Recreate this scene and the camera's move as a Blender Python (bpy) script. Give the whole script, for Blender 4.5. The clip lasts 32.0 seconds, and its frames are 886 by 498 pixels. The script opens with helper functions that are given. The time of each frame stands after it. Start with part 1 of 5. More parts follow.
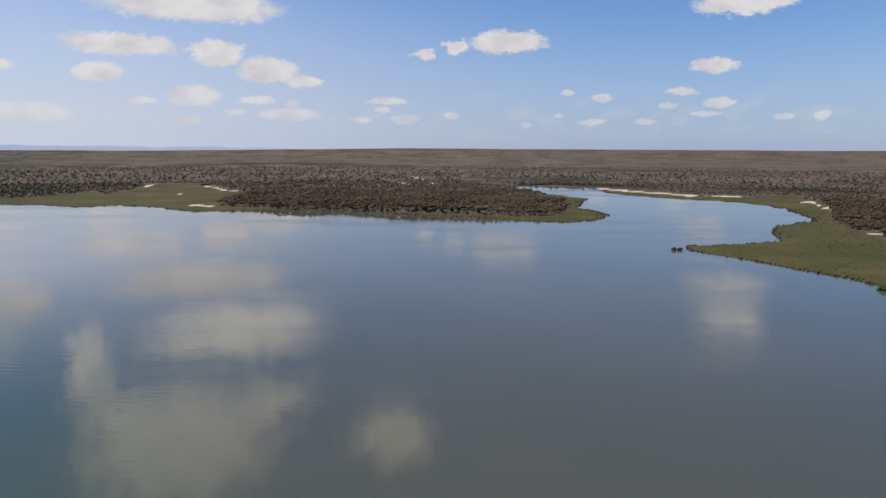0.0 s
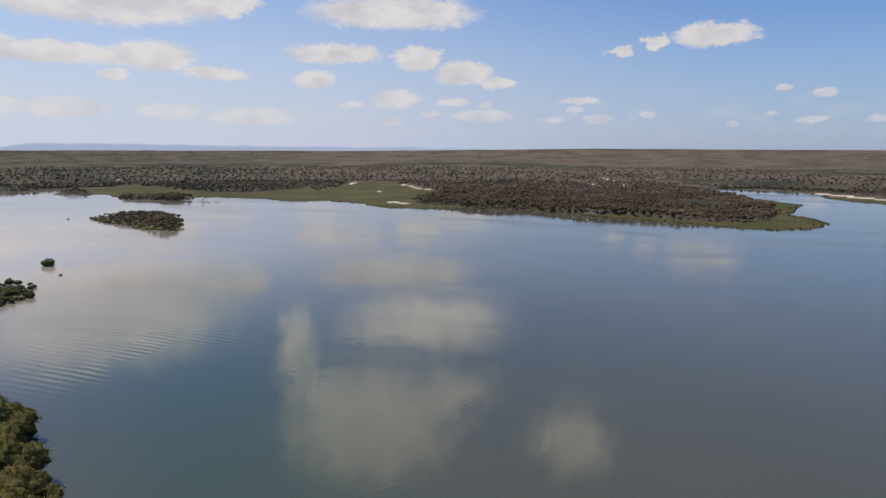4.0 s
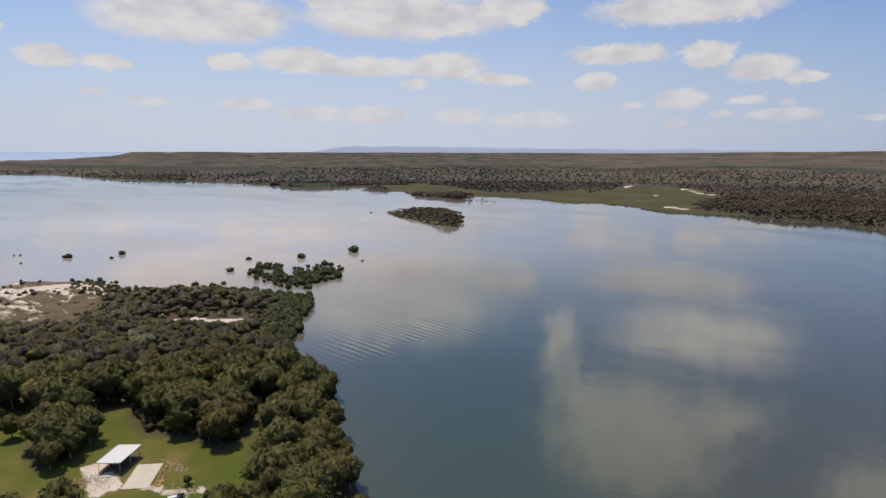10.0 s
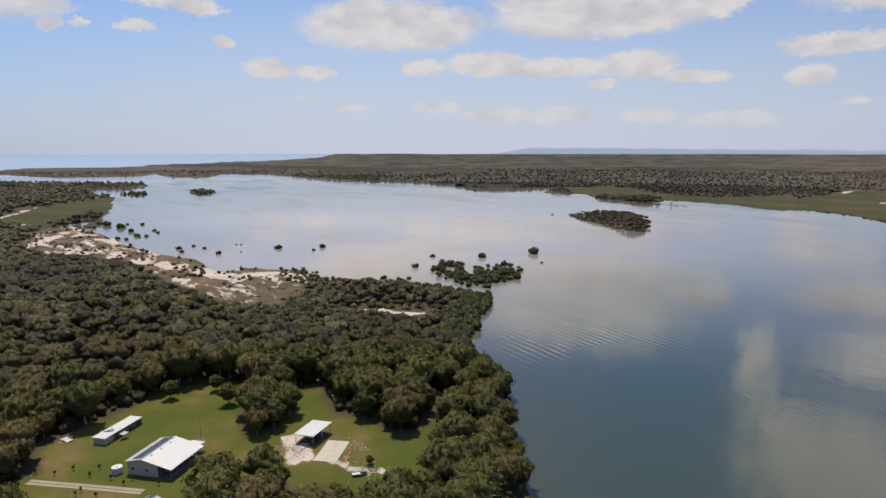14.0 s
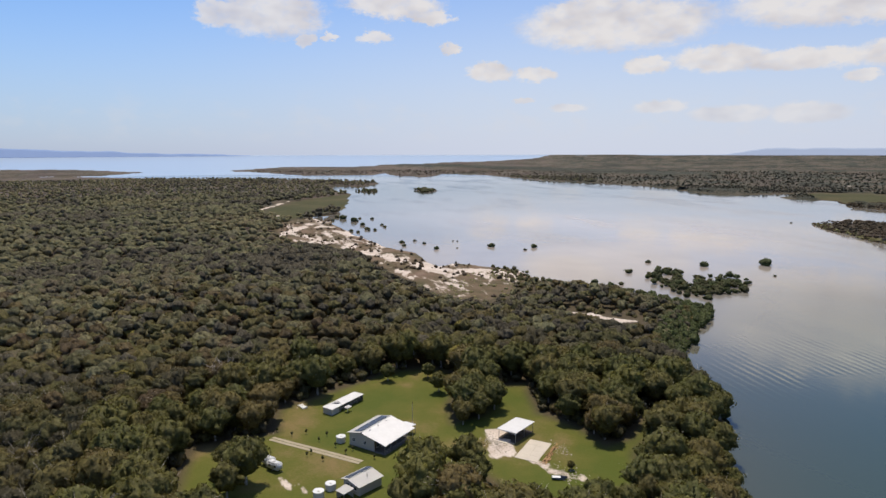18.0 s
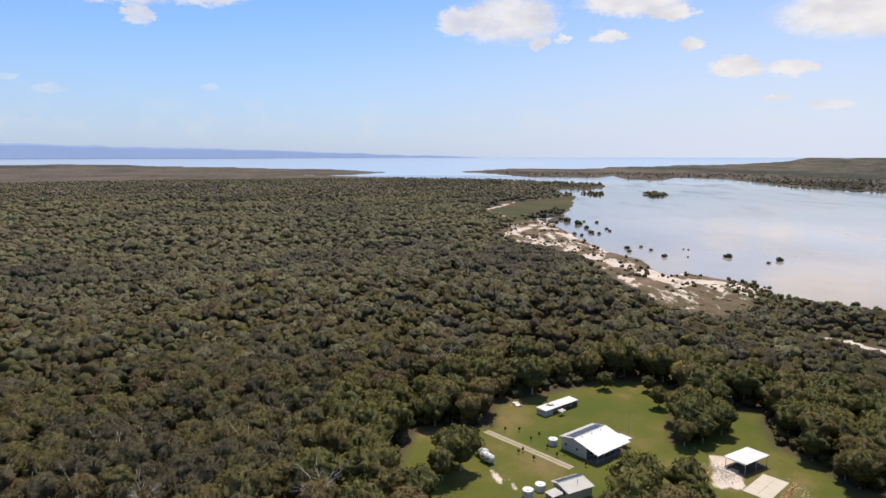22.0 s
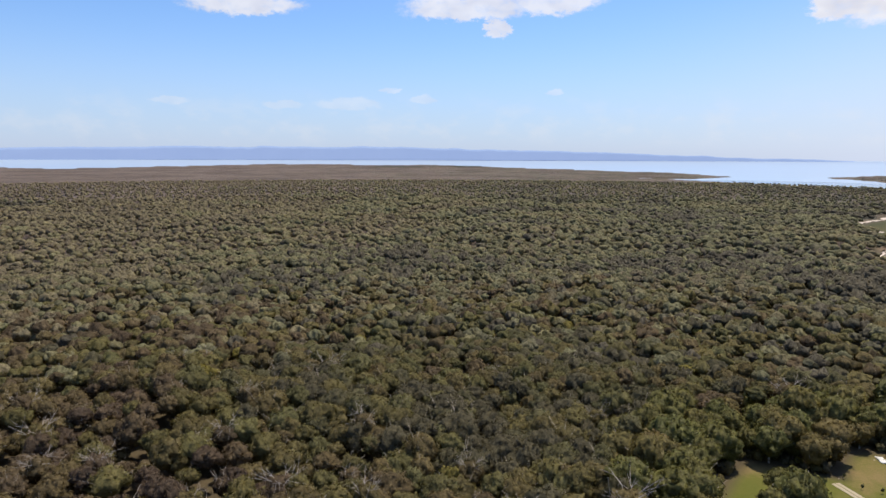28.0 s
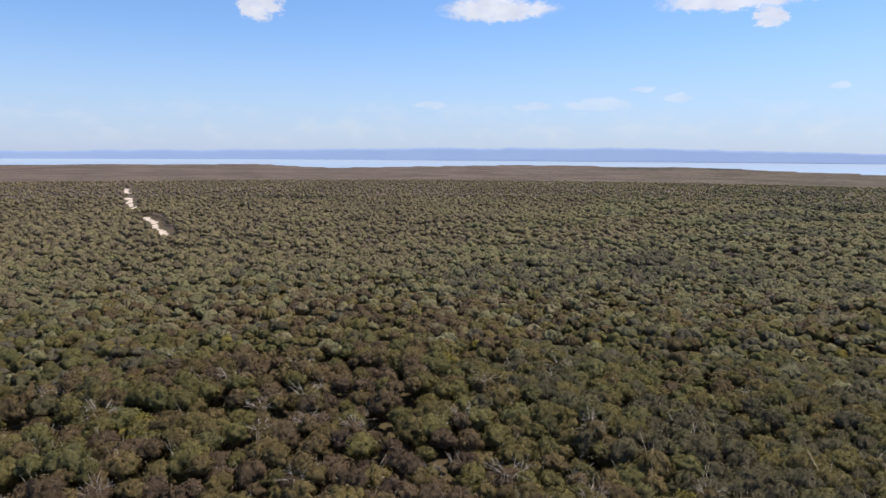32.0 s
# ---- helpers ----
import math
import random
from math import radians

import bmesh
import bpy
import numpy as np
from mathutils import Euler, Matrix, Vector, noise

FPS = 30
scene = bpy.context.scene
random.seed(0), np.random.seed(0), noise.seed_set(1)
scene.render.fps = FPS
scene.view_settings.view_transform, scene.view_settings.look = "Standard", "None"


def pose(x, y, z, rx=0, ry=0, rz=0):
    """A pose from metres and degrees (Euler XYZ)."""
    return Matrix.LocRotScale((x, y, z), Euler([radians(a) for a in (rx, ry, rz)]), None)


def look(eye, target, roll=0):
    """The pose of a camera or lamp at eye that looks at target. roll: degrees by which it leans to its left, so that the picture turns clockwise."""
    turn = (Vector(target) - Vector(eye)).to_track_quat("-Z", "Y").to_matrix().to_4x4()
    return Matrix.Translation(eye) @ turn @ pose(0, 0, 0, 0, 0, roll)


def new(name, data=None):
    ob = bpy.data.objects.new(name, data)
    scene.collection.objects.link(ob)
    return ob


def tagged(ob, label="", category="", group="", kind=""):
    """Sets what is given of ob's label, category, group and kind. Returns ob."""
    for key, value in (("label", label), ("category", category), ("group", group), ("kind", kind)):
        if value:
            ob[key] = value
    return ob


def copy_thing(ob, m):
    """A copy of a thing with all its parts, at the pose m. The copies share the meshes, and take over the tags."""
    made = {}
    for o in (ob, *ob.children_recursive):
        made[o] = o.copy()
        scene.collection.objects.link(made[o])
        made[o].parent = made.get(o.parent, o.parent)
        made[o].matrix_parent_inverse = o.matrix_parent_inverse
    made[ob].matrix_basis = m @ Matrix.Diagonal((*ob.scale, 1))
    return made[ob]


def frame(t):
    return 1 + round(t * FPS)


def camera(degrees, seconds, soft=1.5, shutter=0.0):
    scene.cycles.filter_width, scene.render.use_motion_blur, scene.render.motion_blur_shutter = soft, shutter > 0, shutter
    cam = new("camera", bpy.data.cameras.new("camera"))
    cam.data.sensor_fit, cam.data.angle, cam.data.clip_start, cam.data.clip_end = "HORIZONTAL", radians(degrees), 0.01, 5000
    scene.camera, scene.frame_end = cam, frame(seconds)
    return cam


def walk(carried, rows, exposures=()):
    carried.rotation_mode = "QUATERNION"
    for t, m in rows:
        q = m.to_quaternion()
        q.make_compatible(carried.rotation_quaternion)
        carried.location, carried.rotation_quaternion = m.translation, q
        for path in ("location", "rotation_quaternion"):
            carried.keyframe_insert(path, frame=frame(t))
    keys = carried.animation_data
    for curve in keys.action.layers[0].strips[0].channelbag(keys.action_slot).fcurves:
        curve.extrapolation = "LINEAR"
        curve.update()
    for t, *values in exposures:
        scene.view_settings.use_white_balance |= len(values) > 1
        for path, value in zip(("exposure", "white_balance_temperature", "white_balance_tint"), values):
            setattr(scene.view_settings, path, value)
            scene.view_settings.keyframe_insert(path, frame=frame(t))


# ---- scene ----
# ---- camera ----
cam = camera(68.99, 32.0, soft=1.5)
H = 90.0                    # the camera's height over the water
PATH = [
    (0, 0, -8.95, -0.3), (1, 4.17, -8.95, -0.38), (2, 8.28, -8.96, -0.35), (3, 12.43, -8.97, -0.3),
    (4, 16.55, -8.99, -0.23), (4.5, 18.53, -8.97, -0.25), (6.5, 26.3, -8.94, -0.22), (7, 28.34, -8.94, -0.18),
    (8, 32.38, -8.93, -0.15), (9, 36.4, -8.89, -0.19), (10, 40.45, -8.87, -0.13), (11, 44.46, -8.83, -0.08),
    (12, 48.46, -8.79, -0.01), (13, 52.48, -8.76, 0.02), (14, 56.49, -8.74, 0.06), (14.5, 58.47, -8.74, 0.06),
    (16.5, 67.82, -8.71, 0.06), (17, 70.37, -8.68, 0.07), (18, 75.31, -8.63, 0.11), (19, 80.32, -8.55, 0.14),
    (20, 85.31, -8.49, 0.17), (21, 90.22, -8.45, 0.12), (22, 95.1, -8.44, 0), (23, 99.94, -8.41, -0),
    (24, 104.77, -8.37, 0.02), (25, 109.6, -8.33, 0.05), (25.5, 111.94, -8.31, 0.02), (27.5, 121.67, -8.26, -0.15),
    (28, 124.14, -8.26, -0.18), (29, 129.1, -8.21, -0.28), (30, 134.26, -8.2, -0.28), (31, 139.73, -8.23, -0.27),
    (32, 145.5, -8.24, -0.35),
]
walk(cam, [(t, pose(0, 0, H, 90 + p, r, y)) for t, y, p, r in PATH],
     exposures=[(0.0, -0.12), (7.0, -0.20), (14.0, -0.22), (19.0, 0.0), (32.0, 0.25)])

# ---- sky, sun ----
SUN_AZ, SUN_EL = 82.0, 66.0
sun_data = bpy.data.lights.new("sun", "SUN")
sun_data.energy, sun_data.angle, sun_data.color = 4.8, radians(0.6), (1.0, 0.89, 0.73)
sun = new("sun", sun_data)
_s = Vector((-math.sin(radians(SUN_AZ)) * math.cos(radians(SUN_EL)), math.cos(radians(SUN_AZ)) * math.cos(radians(SUN_EL)), math.sin(radians(SUN_EL))))
sun.matrix_world = look(_s * 1000, (0, 0, 0))

# cumulus seen in the sky: azimuth, elevation, half width, half height, in degrees
CLOUDS_LOW = [
    (-30, 2.5, 0.5, 0.38), (-27.3, 2.5, 0.6, 0.3), (-22.8, 3.7, 1.2, 0.4), (-21.7, 2.8, 1.1, 0.22), (-18.9, 3.5, 0.7, 0.27), (-17, 2.2, 0.8, 0.28),
    (-12.7, 2.2, 1.2, 0.21), (-10, 2.8, 0.5, 0.2), (-7.2, 2, 0.5, 0.2), (-0.8, 2.7, 0.7, 0.2), (3.3, 2.4, 1.2, 0.43), (5.2, 3.2, 0.7, 0.24),
    (7.3, 2.3, 1, 0.24), (12.8, 3.6, 0.6, 0.26), (13.1, 2.7, 2.5, 0.49), (15.7, 3.8, 1.3, 0.31), (17.6, 2.8, 0.9, 0.27), (21.2, 2.1, 0.9, 0.33),
    (24.5, 3.6, 0.9, 0.28), (32.8, 2.4, 3.1, 0.64), (39.1, 2.8, 2.1, 0.56), (46.3, 2.9, 2.7, 0.77), (51.7, 2.9, 3, 0.63), (57.1, 3.6, 2, 0.48),
    (64.5, 3.7, 1.4, 0.37),
]
CLOUDS_MID = [
    (-22.1, 6.6, 1.7, 0.56), (-19.8, 4.6, 1.2, 0.31), (-13.5, 4.2, 0.8, 0.35), (-10.6, 4.7, 0.6, 0.21), (1.7, 7.7, 0.9, 0.41), (5, 3.9, 1.6, 0.29),
    (11.9, 5.4, 1.4, 0.51), (14.8, 6.2, 2.3, 0.96), (18.9, 7.5, 2, 0.93), (20.8, 4, 1.9, 0.74), (25.8, 7.7, 3.9, 0.77), (27.6, 5.6, 1.5, 0.74),
    (35.6, 5.8, 2.6, 0.5), (40.2, 6.9, 3.3, 1.0), (43, 5.4, 1.2, 0.42), (46.8, 6.9, 4.8, 0.79), (52.7, 7.2, 3.6, 0.97), (58.3, 7, 1.7, 0.74),
    (67.4, 6.4, 1.7, 0.54), (68.4, 4.3, 0.9, 0.23), (71.2, 6.7, 1.9, 0.75), (114.6, 5.3, 0.7, 0.27), (125.9, 4.7, 1, 0.33),
    (128.7, 5.5, 0.8, 0.21), (132.1, 4.4, 1.9, 0.49), (132.2, 4.3, 2.6, 0.43), (137.8, 4.2, 1.6, 0.33), (146.7, 4.4, 1.4, 0.29),
]
CLOUDS_HIGH = [
    (-23.9, 11.1, 3.3, 0.81), (-5.5, 8.8, 3, 0.86), (-1, 8.5, 1.1, 0.5), (20.7, 11.1, 6.7, 1.28), (43.6, 10.7, 8.6, 1.46), (48.8, 11.8, 3.6, 0.88),
    (60.8, 10.3, 7.5, 1.89), (63.1, 11.3, 2.8, 1.31), (74.7, 8.6, 1, 0.42), (76.6, 11.1, 1.8, 0.61), (76.6, 11.3, 1.4, 0.8),
    (79.5, 12.1, 4.1, 0.99), (81.1, 9.5, 1.5, 0.6), (85, 9.5, 0.6, 0.41), (86.8, 9.2, 0.8, 0.45), (89.6, 11.1, 4, 1.76),
    (93.7, 10.9, 1.8, 0.96), (114.8, 12.5, 3.3, 0.87), (119.5, 10.6, 1.1, 0.76), (122, 12.3, 5.3, 0.97), (140.7, 12.1, 4.2, 0.85), (161, 11.9, 1.6, 1.19),
    (18.0, 15.4, 7.0, 2.2), (23.2, 24.0, 7.6, 4.2), (4.5, 25.4, 3.4, 2.2), (29.6, 17.2, 1.5, 2.8), (-24.8, 13.9, 2.6, 1.1), (44.5, 14.0, 8.5, 2.8),
    (35, 11.5, 3, 1.2), (15, 21.5, 3.5, 1.5), (28, 21, 3, 1.4),
]


class Nodes:
    """Short hand for building a node tree."""

    def __init__(self, tree):
        self.tree = tree
        tree.nodes.clear()

    def add(self, kind, inputs=(), **props):
        n = self.tree.nodes.new(kind)
        for k, v in props.items():
            setattr(n, k, v)
        for k, v in dict(inputs).items():
            self.put(n, k, v)
        return n

    def put(self, n, k, v):
        if isinstance(v, bpy.types.NodeSocket):
            self.tree.links.new(v, n.inputs[k])
        else:
            n.inputs[k].default_value = v

    def math(self, op, a, b=0.0, c=0.0, clamp=False):
        return self.add("ShaderNodeMath", {0: a, 1: b, 2: c}, operation=op, use_clamp=clamp).outputs[0]

    def mix(self, fac, a, b, blend="MIX"):
        n = self.add("ShaderNodeMix", {0: fac, 6: a, 7: b}, data_type="RGBA", blend_type=blend)
        return n.outputs[2]

    def noise(self, vec, scale, detail=4.0, rough=0.55, dims="3D"):
        n = self.add("ShaderNodeTexNoise", {"Scale": scale, "Detail": detail, "Roughness": rough}, noise_dimensions=dims)
        if vec is not None:
            self.put(n, "Vector", vec)
        return n.outputs["Fac"]

    def smooth(self, v, lo, hi, a=0.0, b=1.0):
        n = self.add("ShaderNodeMapRange", {0: v, 1: lo, 2: hi, 3: a, 4: b}, interpolation_type="SMOOTHSTEP")
        return n.outputs[0]

    def ramp(self, fac, stops):
        n = self.add("ShaderNodeValToRGB", {0: fac})
        r = n.color_ramp
        while len(r.elements) < len(stops):
            r.elements.new(0.5)
        for e, (p, c) in zip(r.elements, stops):
            e.position, e.color = p, (*c, 1)
        return n.outputs[0]


world = bpy.data.worlds.new("sky")
scene.world = world
world.use_nodes = True
N = Nodes(world.node_tree)
sky = N.add("ShaderNodeTexSky", sky_type="NISHITA", sun_disc=False, sun_elevation=radians(SUN_EL), sun_rotation=radians(-SUN_AZ), altitude=100.0, air_density=1.0, dust_density=0.5, ozone_density=2.2)
tc = N.add("ShaderNodeTexCoord").outputs["Generated"]
sep = N.add("ShaderNodeSeparateXYZ", {0: tc})
az = N.math("MULTIPLY", N.math("ARCTAN2", N.math("MULTIPLY", sep.outputs[0], -1.0), sep.outputs[1]), 57.29578)
el = N.math("MULTIPLY", N.math("ARCSINE", sep.outputs[2]), 57.29578)
# ragged outlines: the clouds' coordinates are stirred by noise at four scales
flat = N.add("ShaderNodeCombineXYZ", {0: az, 1: N.math("MULTIPLY", el, 1.7), 2: 0.0}).outputs[0]
stir = None
for scale, wide in ((0.45, 2.6), (1.1, 1.7), (2.8, 1.1), (6.5, 0.5)):
    c = N.add("ShaderNodeTexNoise", {"Vector": flat, "Scale": scale, "Detail": 2.0, "Roughness": 0.6}).outputs["Color"]
    v = N.add("ShaderNodeVectorMath", {0: c, 1: (wide, wide * 0.5, 0), 2: (-wide / 2, -wide / 4, 0)}, operation="MULTIPLY_ADD").outputs[0]
    stir = v if stir is None else N.add("ShaderNodeVectorMath", {0: stir, 1: v}, operation="ADD").outputs[0]
# small low clouds are stirred less than the tall ones overhead
stir = N.add("ShaderNodeVectorMath", {0: stir, "Scale": N.math("ADD", N.smooth(el, 1.5, 12.0, 0.35, 1.0), N.smooth(el, 12.5, 18.0, 0.0, 2.0))}, operation="SCALE").outputs[0]
place = N.add("ShaderNodeVectorMath", {0: N.add("ShaderNodeCombineXYZ", {0: az, 1: el, 2: 0.0}).outputs[0], 1: stir}, operation="ADD").outputs[0]
field = None
for ca, ce, cw, ch in CLOUDS_LOW + CLOUDS_MID + CLOUDS_HIGH:
    cw, ch = cw * 1.05, ch * 1.1
    v = N.add("ShaderNodeVectorMath", {0: place, 1: (1 / cw, 1 / ch, 0), 2: (-ca / cw, -ce / ch, 0)}, operation="MULTIPLY_ADD").outputs[0]
    d = N.add("ShaderNodeVectorMath", {0: v}, operation="LENGTH").outputs["Value"]
    field = d if field is None else N.math("MINIMUM", field, d)
mask = N.math("MULTIPLY", N.smooth(el, 1.5, 7.0, 0.55, 1.0), N.smooth(field, N.smooth(el, 11.0, 15.0, 1.2, 1.35), N.smooth(el, 11.0, 15.0, 0.72, 0.45)))
body = N.math("MULTIPLY", mask, N.smooth(N.noise(flat, 0.9, 3.0, 0.55), 0.25, 0.55, 0.80, 1.0))
# a veil of thin bright haze low over the horizon, thickest on the sun's side
sunside = N.smooth(N.math("ABSOLUTE", N.math("SUBTRACT", az, 47.0)), 75.0, 15.0)
reach = N.math("MULTIPLY_ADD", sunside, 9.0, 12.0)
haze = N.smooth(N.math("DIVIDE", el, reach), 1.0, -0.12)
veil = N.math("MAXIMUM", N.math("MULTIPLY", haze, N.smooth(sunside, 0.0, 1.0, 0.72, 0.97)), N.smooth(el, 15.0, 45.0, 0.0, 0.35))
veil_col = N.mix(sunside, (4.05, 4.7, 6.6, 1), (5.9, 6.3, 7.5, 1))
low = N.math("MULTIPLY", N.smooth(N.noise(flat, 0.35, 4.0, 0.55), 0.45, 0.7), N.math("MULTIPLY", N.smooth(el, 6.0, 2.5), 0.2))
sky_col = N.mix(veil, N.mix(1.0, sky.outputs[0], (0.78, 0.97, 1.25, 1), "MULTIPLY"), veil_col)
dip = N.smooth(N.math("ABSOLUTE", N.math("ADD", az, 3.0)), 55.0, 5.0, 1.0, 0.88)
sky_col = N.mix(1.0, sky_col, N.add("ShaderNodeCombineColor", {0: dip, 1: N.math("POWER", dip, 0.8), 2: N.math("POWER", dip, 0.5)}).outputs[0], "MULTIPLY")
sky_col = N.mix(N.math("MULTIPLY", low, N.smooth(el, 0.3, 2.0)), sky_col, (6.6, 6.4, 6.5, 1))
cloud_col = N.ramp(N.noise(flat, 0.35, 2.0, 0.5), [(0.3, (0.80, 0.78, 0.80)), (0.6, (1.0, 0.98, 0.96))])
cloud_col = N.mix(1.0, cloud_col, N.mix(N.smooth(el, 12.4, 14.5), (7.5, 7.3, 7.3, 1), (12.0, 11.6, 11.3, 1)), "MULTIPLY")
sky_col = N.mix(N.math("MULTIPLY", body, N.math("MULTIPLY", N.smooth(az, 75.0, 112.0, 0.93, 0.72), N.math("MAXIMUM", N.smooth(az, 100.0, 75.0), N.smooth(el, 4.0, 11.0, 0.4, 1.0)))), sky_col, cloud_col)
bg = N.add("ShaderNodeBackground", {"Color": sky_col, "Strength": 0.11})
N.tree.links.new(bg.outputs[0], N.add("ShaderNodeOutputWorld").inputs[0])


# ---- materials ----
def material(name):
    m = bpy.data.materials.new(name)
    m.use_nodes = True
    return m, Nodes(m.node_tree)


def finish(n, shader):
    n.tree.links.new(shader, n.add("ShaderNodeOutputMaterial").inputs[0])


def bump(n, height, strength, dist):
    return n.add("ShaderNodeBump", {"Height": height, "Strength": strength, "Distance": dist}).outputs[0]


def surface(name, lo, hi, scale=1.0, rough=0.8, metal=0.0, relief=0.2, dist=0.05, spec=0.3):
    """A plain surface with two scales of mottling and a fine relief."""
    m, n = material(name)
    pos = n.add("ShaderNodeTexCoord").outputs["Object"]
    big, fine = n.noise(pos, 0.35 * scale, 4.0), n.noise(pos, 6.0 * scale, 5.0, 0.65)
    col = n.mix(n.math("ADD", n.math("MULTIPLY", big, 0.6), n.math("MULTIPLY", fine, 0.4)), (*lo, 1), (*hi, 1))
    p = n.add("ShaderNodeBsdfPrincipled", {"Base Color": col, "Roughness": rough, "Metallic": metal, "Specular IOR Level": spec, "Normal": bump(n, fine, relief, dist)})
    finish(n, p.outputs[0])
    return m


def foliage(name, stops, sheen=0.12, airy=0.0, grain=2.6, thin=0.3, relief=0.6):
    """Leaves: the colour wanders from plant to plant and from leaf to leaf."""
    m, n = material(name)
    tint = n.add("ShaderNodeAttribute", attribute_name="tint").outputs["Fac"]
    own = n.add("ShaderNodeObjectInfo").outputs["Random"]
    leaf = n.add("ShaderNodeNewGeometry").outputs["Random Per Island"]
    fac = n.math("ADD", n.math("ADD", tint, n.math("MULTIPLY", own, 0.45)), n.math("MULTIPLY", n.math("SUBTRACT", leaf, 0.5), 0.12))
    # only the few yellowing trees reach the last colour
    fac = n.math("MINIMUM", fac, n.math("MULTIPLY_ADD", n.math("GREATER_THAN", tint, 0.95), 0.1, 0.9))
    col = n.ramp(fac, stops)
    pos = n.add("ShaderNodeTexCoord").outputs["Object"]
    speck = n.noise(pos, 0.9, 4.0, 0.78)
    val = n.math("MULTIPLY", n.smooth(leaf, 0.0, 1.0, 0.8, 1.2), n.smooth(speck, 0.34, 0.66, 0.66, 1.32))
    col = n.add("ShaderNodeHueSaturation", {"Color": col, "Value": val, "Saturation": 1.0}).outputs[0]
    dif = n.add("ShaderNodeBsdfDiffuse", {"Color": col, "Normal": bump(n, speck, 0.7, relief)}).outputs[0]
    tra = n.add("ShaderNodeBsdfTranslucent", {"Color": col}).outputs[0]
    glo = n.add("ShaderNodeBsdfGlossy", {"Color": (0.9, 0.92, 0.95, 1), "Roughness": 0.5, "Normal": bump(n, speck, 0.7, relief)}).outputs[0]
    a = n.add("ShaderNodeMixShader", {0: thin, 1: dif, 2: tra}).outputs[0]
    a = n.add("ShaderNodeMixShader", {0: sheen, 1: a, 2: glo}).outputs[0]
    if airy:
        # gaps between the single leaves of a spray
        open_air = n.smooth(n.noise(pos, grain, 2.0, 0.7), airy - 0.03, airy + 0.03)
        a = n.add("ShaderNodeMixShader", {0: open_air, 1: n.add("ShaderNodeBsdfTransparent").outputs[0], 2: a}).outputs[0]
    finish(n, a)
    return m


CAMP_WOODS = [(0.0, (0.146, 0.103, 0.047)), (0.3, (0.138, 0.111, 0.039)), (0.55, (0.121, 0.112, 0.034)), (0.8, (0.095, 0.099, 0.030)), (1.0, (0.158, 0.144, 0.035))]
WOODS = [(0.0, (0.097, 0.068, 0.046)), (0.2, (0.113, 0.082, 0.044)), (0.4, (0.130, 0.101, 0.042)), (0.58, (0.128, 0.110, 0.039)), (0.74, (0.109, 0.104, 0.040)), (0.9, (0.083, 0.073, 0.042)), (1.0, (0.190, 0.161, 0.037))]
# farther trees: the haze of distance is put in as lighter leaves
HAZY_WOODS = [(0.0, (0.172, 0.134, 0.102)), (0.28, (0.182, 0.148, 0.096)), (0.5, (0.194, 0.171, 0.088)), (0.72, (0.172, 0.167, 0.088)), (0.9, (0.104, 0.091, 0.063)), (1.0, (0.165, 0.144, 0.067))]
# horizon canopy: greyed leaf tones carry the distance haze
HORIZON_WOODS = [(0.0, (0.140, 0.108, 0.090)), (0.25, (0.134, 0.106, 0.082)), (0.5, (0.112, 0.098, 0.070)), (0.8, (0.054, 0.056, 0.042)), (1.0, (0.056, 0.060, 0.044))]
DENSE = dict(sheen=0.010, thin=0.40, relief=1.1)
leaves_mat = foliage("gum_leaves", WOODS, **DENSE)
boughs_mat = foliage("gum_boughs", WOODS, 0.012, 0.46, 1.3)
camp_leaves_mat = foliage("camp_leaves", CAMP_WOODS, **DENSE)
camp_sprays_mat = foliage("camp_leaf_sprays", CAMP_WOODS, 0.012, 0.46)
sprays_mat = foliage("gum_leaf_sprays", WOODS, 0.012, 0.48)
hazy_leaves_mat = foliage("haze_paled_leaves", HAZY_WOODS, **DENSE)
hazy_boughs_mat = foliage("haze_paled_boughs", HAZY_WOODS, 0.012, 0.46, 1.1)
mangrove_mat = foliage("mangrove_leaves", [(0.0, (0.080, 0.085, 0.036)), (0.5, (0.064, 0.080, 0.030)), (1.0, (0.100, 0.094, 0.042))], **DENSE)
island_mat = foliage("pale_mangrove_leaves", [(0.0, (0.250, 0.230, 0.100)), (0.6, (0.205, 0.205, 0.084)), (1.0, (0.260, 0.230, 0.112))], **DENSE)
belt_mat = foliage("green_mangrove_leaves", [(0.0, (0.120, 0.098, 0.050)), (0.45, (0.105, 0.100, 0.042)), (1.0, (0.066, 0.088, 0.028))], **DENSE)
bark_mat = surface("grey_bark", (0.16, 0.14, 0.12), (0.42, 0.39, 0.35), 1.2, 0.9)

# water: dark and murky below, mirror-like at a flat angle, ruffled by faint wind lanes
water_mat, n = material("water")
pos = n.add("ShaderNodeTexCoord").outputs["Object"]
lanes = n.noise(n.add("ShaderNodeMapping", {"Vector": pos, "Scale": (0.0035, 0.010, 1.0), "Rotation": (0, 0, 0.5)}).outputs[0], 1.0, 4.0, 0.6)
murk = n.noise(pos, 0.004, 4.0, 0.6)
shoal_glare = n.add("ShaderNodeAttribute", attribute_name="shoal_glare").outputs["Fac"]
wcol = n.mix(murk, (0.040, 0.051, 0.040, 1), (0.074, 0.070, 0.048, 1))
# pale shallows and silt, with some sky glare put into the same colour
wcol = n.mix(n.math("MULTIPLY", shoal_glare, n.smooth(murk, 0.2, 0.7, 0.6, 1.0)), wcol, (0.50, 0.43, 0.38, 1))
deep = n.add("ShaderNodeAttribute", attribute_name="deep").outputs["Fac"]
